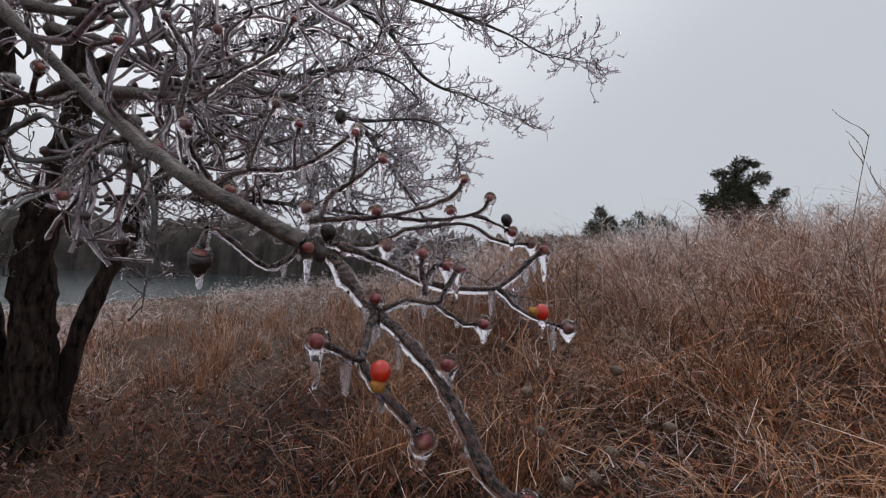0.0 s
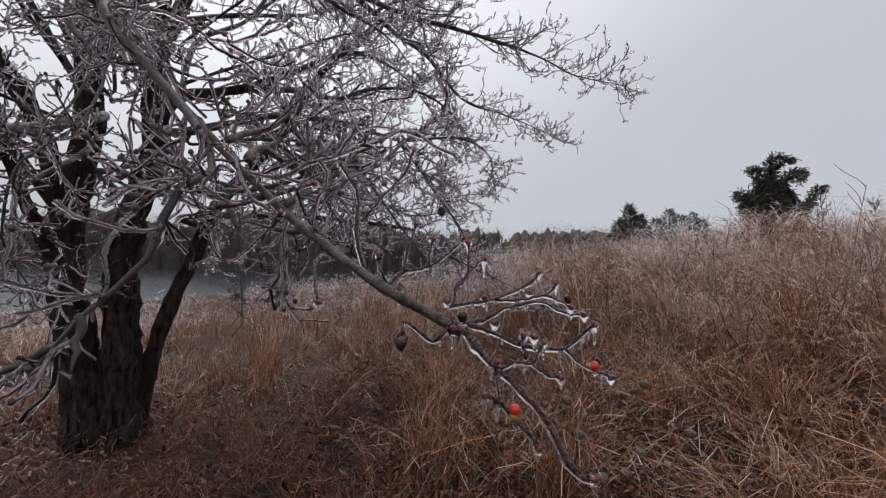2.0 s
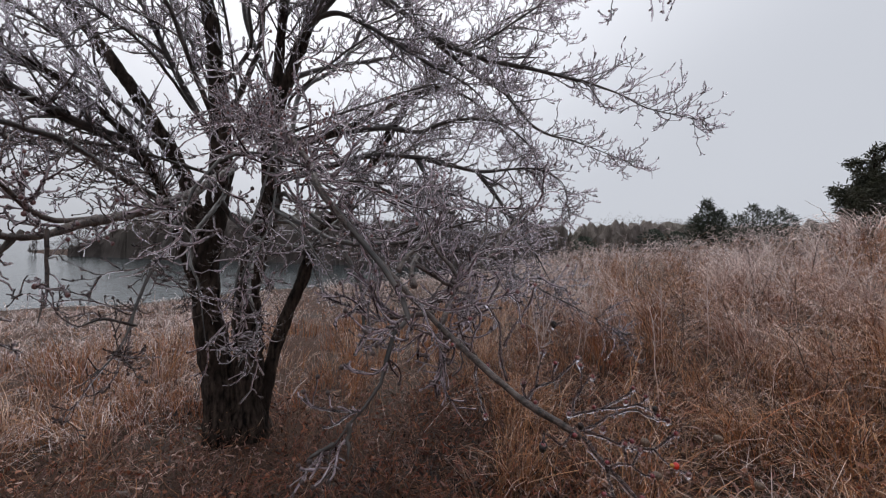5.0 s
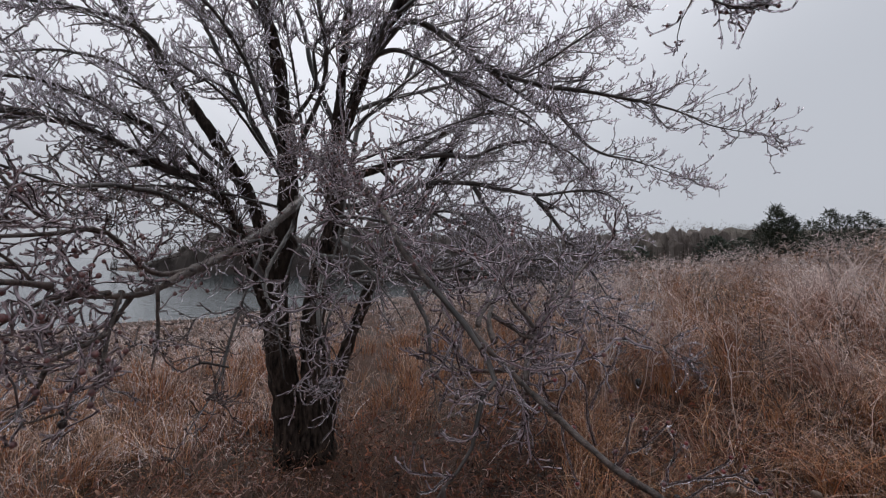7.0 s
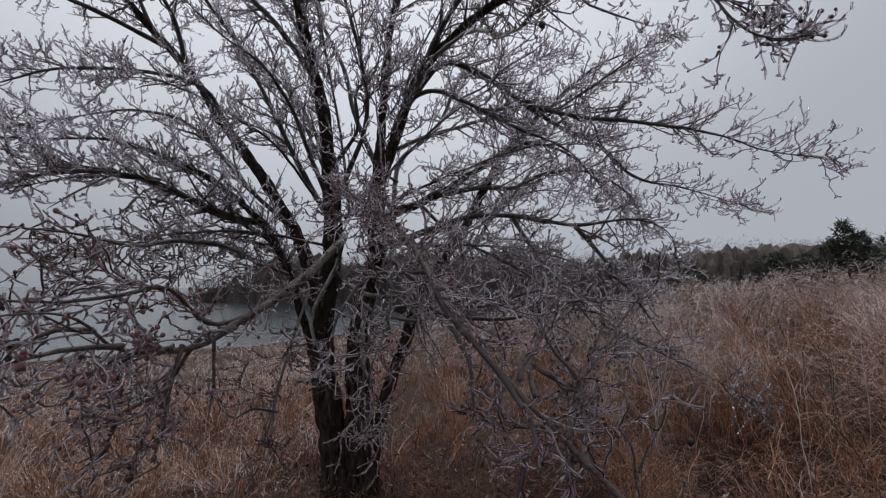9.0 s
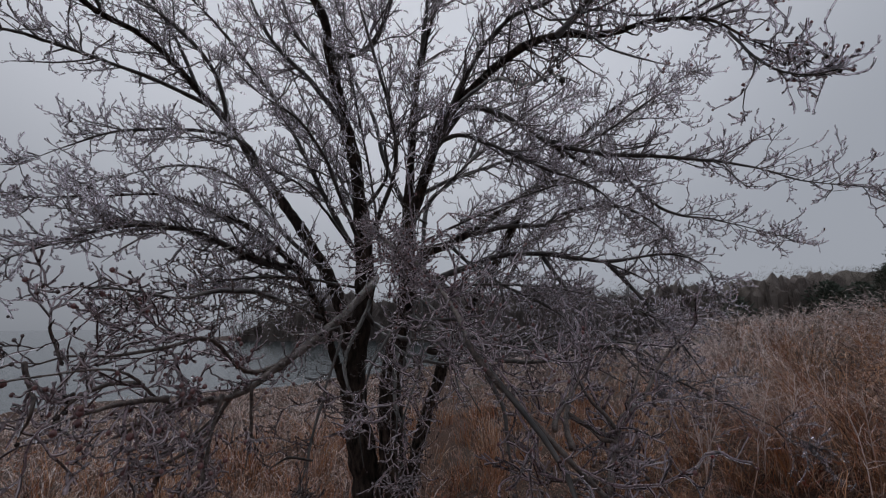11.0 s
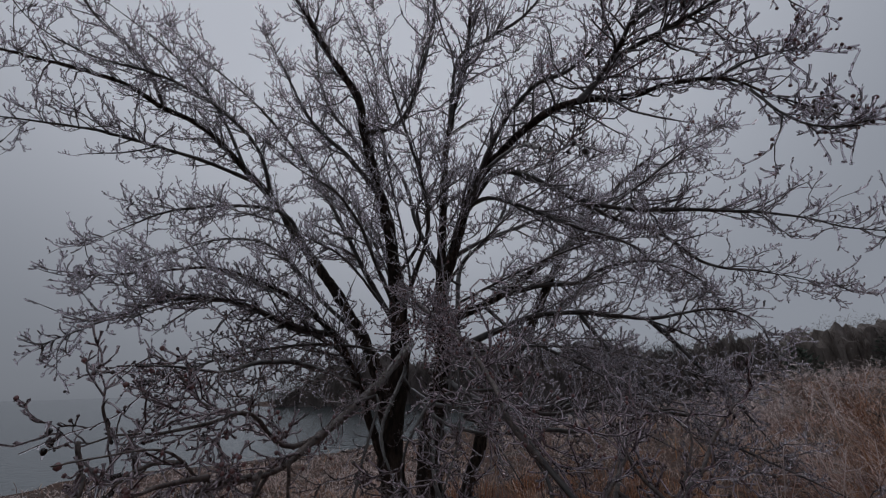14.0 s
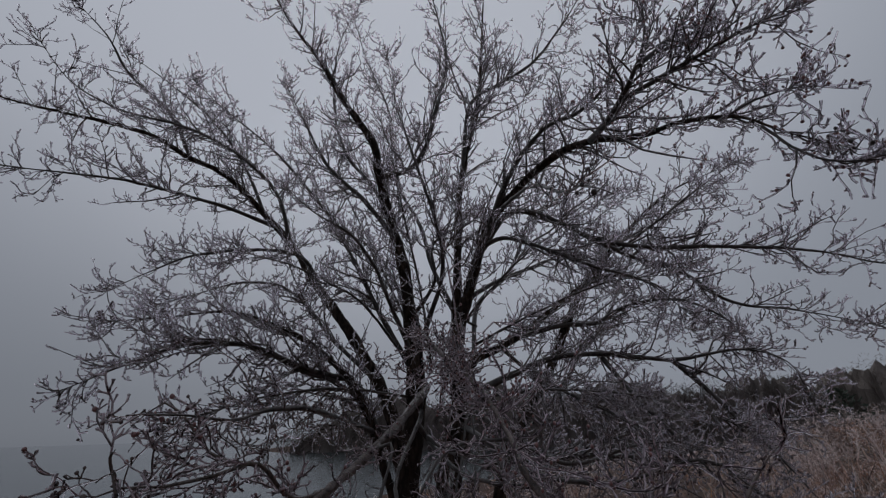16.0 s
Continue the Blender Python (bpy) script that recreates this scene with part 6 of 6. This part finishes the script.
# ---- far woods ----
def woods(name, places, label, seed, twig_w, fill, box, mat=M_WOOD):
    """Bare deciduous trees with a haze of fine twigs and saplings between them, joined."""
    r = np.random.default_rng(seed)
    arrays = []
    for x, y, h in places:
        z = float(ground_z(x, y)) - 0.2
        k = 18
        st = np.array([[[x, y, z], [x + r.normal(0, 0.3), y, z + h * 0.35], [x + r.normal(0, 0.5), y + r.normal(0, 0.4), z + h * 0.8]]])
        arrays.append(tube_arrays(st, np.array([[0.14, 0.10, 0.03]]) * h / 10, 4))
        p, t, ra, s, ix = along(st, np.full((1, 3), 0.1), [k], 0.2, int(r.integers(1 << 30)))
        d = side_dirs(t, 0.75, 0.4, int(r.integers(1 << 30)))
        br = grow(p, d, h * (0.10 + 0.18 * r.random(k)) * (1.15 - 0.5 * s), 4, 0.15, 0.12, int(r.integers(1 << 30)))
        arrays.append(ribbon_arrays(br, np.repeat([[1.5, 1.2, 0.9, 0.4]], k, 0) * twig_w, unit(r.normal(0, 1, (k, 3)) + np.array([1.5, 0, 0]))))
        p, t, ra, s, ix = along(br, np.full((k, 4), 0.1), np.full(k, 7), 0.15, int(r.integers(1 << 30)))
        d = side_dirs(t, 0.7, 0.3, int(r.integers(1 << 30)))
        tw = grow(p, d, h * (0.04 + 0.06 * r.random(len(p))), 2, 0.2, 0.1, int(r.integers(1 << 30)))
        arrays.append(ribbon_arrays(tw, np.repeat([[0.9, 0.4]], len(p), 0) * twig_w, unit(r.normal(0, 1, (len(p), 3)) + np.array([1.0, 0, 0]))))
    x0, x1, y0, y1, top = box
    fx, fy = r.uniform(x0, x1, fill), r.uniform(y0, y1, fill)
    fy = fy + shore_y(fx)
    crown = top * (0.82 + 0.10 * lump(fx, fy, 0.16, seed) + 0.10 * lump(fx, fy, 0.75, seed + 2)) * np.clip((fx - x0) / 16 + 0.25, 0, 1)
    fz = ground_z(fx, fy) + crown * r.random(fill) ** 0.8
    fl = grow(np.stack([fx, fy, fz], -1), r.normal(0, 0.8, (fill, 3)) + np.array([0, 0, 0.15]), 0.25 + 0.6 * r.random(fill), 2, 0.3, 0.0, seed + 9)
    arrays.append(ribbon_arrays(fl, np.repeat([[0.8, 0.4]], fill, 0) * twig_w, unit(r.normal(0, 1, (fill, 3)) + np.array([1.0, 0, 0]))))
    # the closed mass of stems and brush inside the wood
    nx, na = 150, 9
    mx = np.linspace(x0 + 3, x1, nx)
    a = np.linspace(0, np.pi, na)
    gx2, ga = np.meshgrid(mx, a, indexing="ij")
    deep = (y1 - y0) * 0.5
    wob = 1 + 0.10 * lump(gx2 * 1.0, ga * 9.0, 0.9, seed) + 0.06 * r.normal(0, 1, gx2.shape)
    my = shore_y(gx2) + y0 + 3 + deep * (1 - np.cos(ga) * wob)
    tall = top * (0.84 + 0.10 * lump(gx2, shore_y(gx2), 0.16, seed)) * np.clip((gx2 - x0) / 16 + 0.2, 0, 1)
    mz = ground_z(gx2, my) - 0.3 + tall * np.sin(ga) ** 0.55 * wob
    i = np.arange(nx - 1)[:, None] * na + np.arange(na - 1)[None]
    arrays.append((np.stack([gx2, my, mz], -1).reshape(-1, 3), np.stack([i, i + 1, i + na + 1, i + na], -1).reshape(-1, 4)))
    v, f = join(arrays)
    return tagged(new(name, raw_mesh(name, v, f, mat, False)), label, "woods", kind="stuff")


def evergreens(name, places, label, seed):
    """Far conifers, joined: tiers of ragged drooping sprays."""
    r = np.random.default_rng(seed)
    arrays = []
    for x, y, h, w in places:
        z = float(ground_z(x, y)) - 0.2
        k = 520
        lv = r.random(k)
        a = r.uniform(0, 2 * np.pi, k)
        rr = w * np.sqrt(np.clip(1 - lv**2.2, 0, 1)) * (0.75 + 0.3 * np.sin(a * 3 + x)) * r.random(k) ** 0.35
        p = np.stack([x + np.cos(a) * rr, y + np.sin(a) * rr, z + h * (0.05 + 0.92 * lv)], -1)
        d = np.stack([np.cos(a), np.sin(a), 0.2 + lv], -1)
        sp = grow(p, d, np.full(k, h * 0.09), 3, 0.25, -0.15, int(r.integers(1 << 30)))
        arrays.append(ribbon_arrays(sp, np.repeat([[0.35, 0.5, 0.1]], k, 0) * h / 8, unit(r.normal(0, 1, (k, 3)))))
    v, f = join(arrays)
    return tagged(new(name, raw_mesh(name, v, f, M_PINE, False)), label, "woods", kind="stuff")


fr = np.random.default_rng(5)
def stand(count, x0, x1, depth, h_lo, h_hi):
    """Places and heights of trees along the far shore."""
    out = []
    for i in range(count):
        x = x0 + (x1 - x0) * fr.random()
        out.append((x, float(shore_y(x)) + 5 + 2 * np.sin(i) + depth * fr.random() ** 1.5, h_lo + (h_hi - h_lo) * fr.random()))
    return out


shore_trees = [(x, y, h * (0.35 + 0.65 * min(1, (x + 102) / 14))) for x, y, h in stand(230, -101, 2, 22, 10.5, 13.5)]
woods("far_woods", shore_trees, "bare grey-brown woods across the lake", 51, 0.09, 40000, (-101, 3, 3.5, 20, 13.0))
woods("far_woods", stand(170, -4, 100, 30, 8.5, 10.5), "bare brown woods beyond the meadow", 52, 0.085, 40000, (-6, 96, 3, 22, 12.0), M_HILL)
evergreens("far_evergreens", [(x, y - 4, h * 0.72, 3.2 + 2.2 * fr.random()) for x, y, h in stand(10, 6, 60, 6, 8.0, 12.0)], "dark green conifers among the far woods", 53)


# ---- a tall weed by the path ----
def tall_weed(x, y, tops, label, seed):
    """A leaning dry herb with thin arching side shoots in ice."""
    r = np.random.default_rng(seed)
    z = float(ground_z(x, y))
    ob = new("tall_weed")
    ob.location = (x, y, z)
    tagged(ob, label, "plant", "tall weeds")
    for tx, ty, tz in tops:
        top = np.array([tx - x, ty - y, tz - z])
        line = smooth_line([(0, 0, -0.03), tuple(top * 0.55 + np.array([0.045, 0.0, -0.05])), tuple(top)], 16)
        v, f = tube_arrays(line[None], np.linspace(0.0017, 0.0008, 16)[None], 6)
        st = part("stalk", raw_mesh("stalk", v, f, M_STALK), ob)
        p, t, ra, s, ix = along(line[None], np.full((1, 16), 0.003), [5], 0.55, seed + int(tz * 100))
        br = grow(p, side_dirs(t, 0.5, 0.1, seed + 3), 0.05 + 0.09 * r.random(5), 7, 0.2, -0.06, seed + 4)
        for b in br:
            v, f = tube_arrays(b[None], np.linspace(0.0011, 0.0006, 7)[None], 5)
            part("shoot", raw_mesh("shoot", v, f, M_STALK), st)
    return ob


tall_weed(0.84, 1.64, [(1.04, 1.46, 1.45), (1.09, 1.44, 1.33)], "dry brown weed with arching iced shoots", 61)
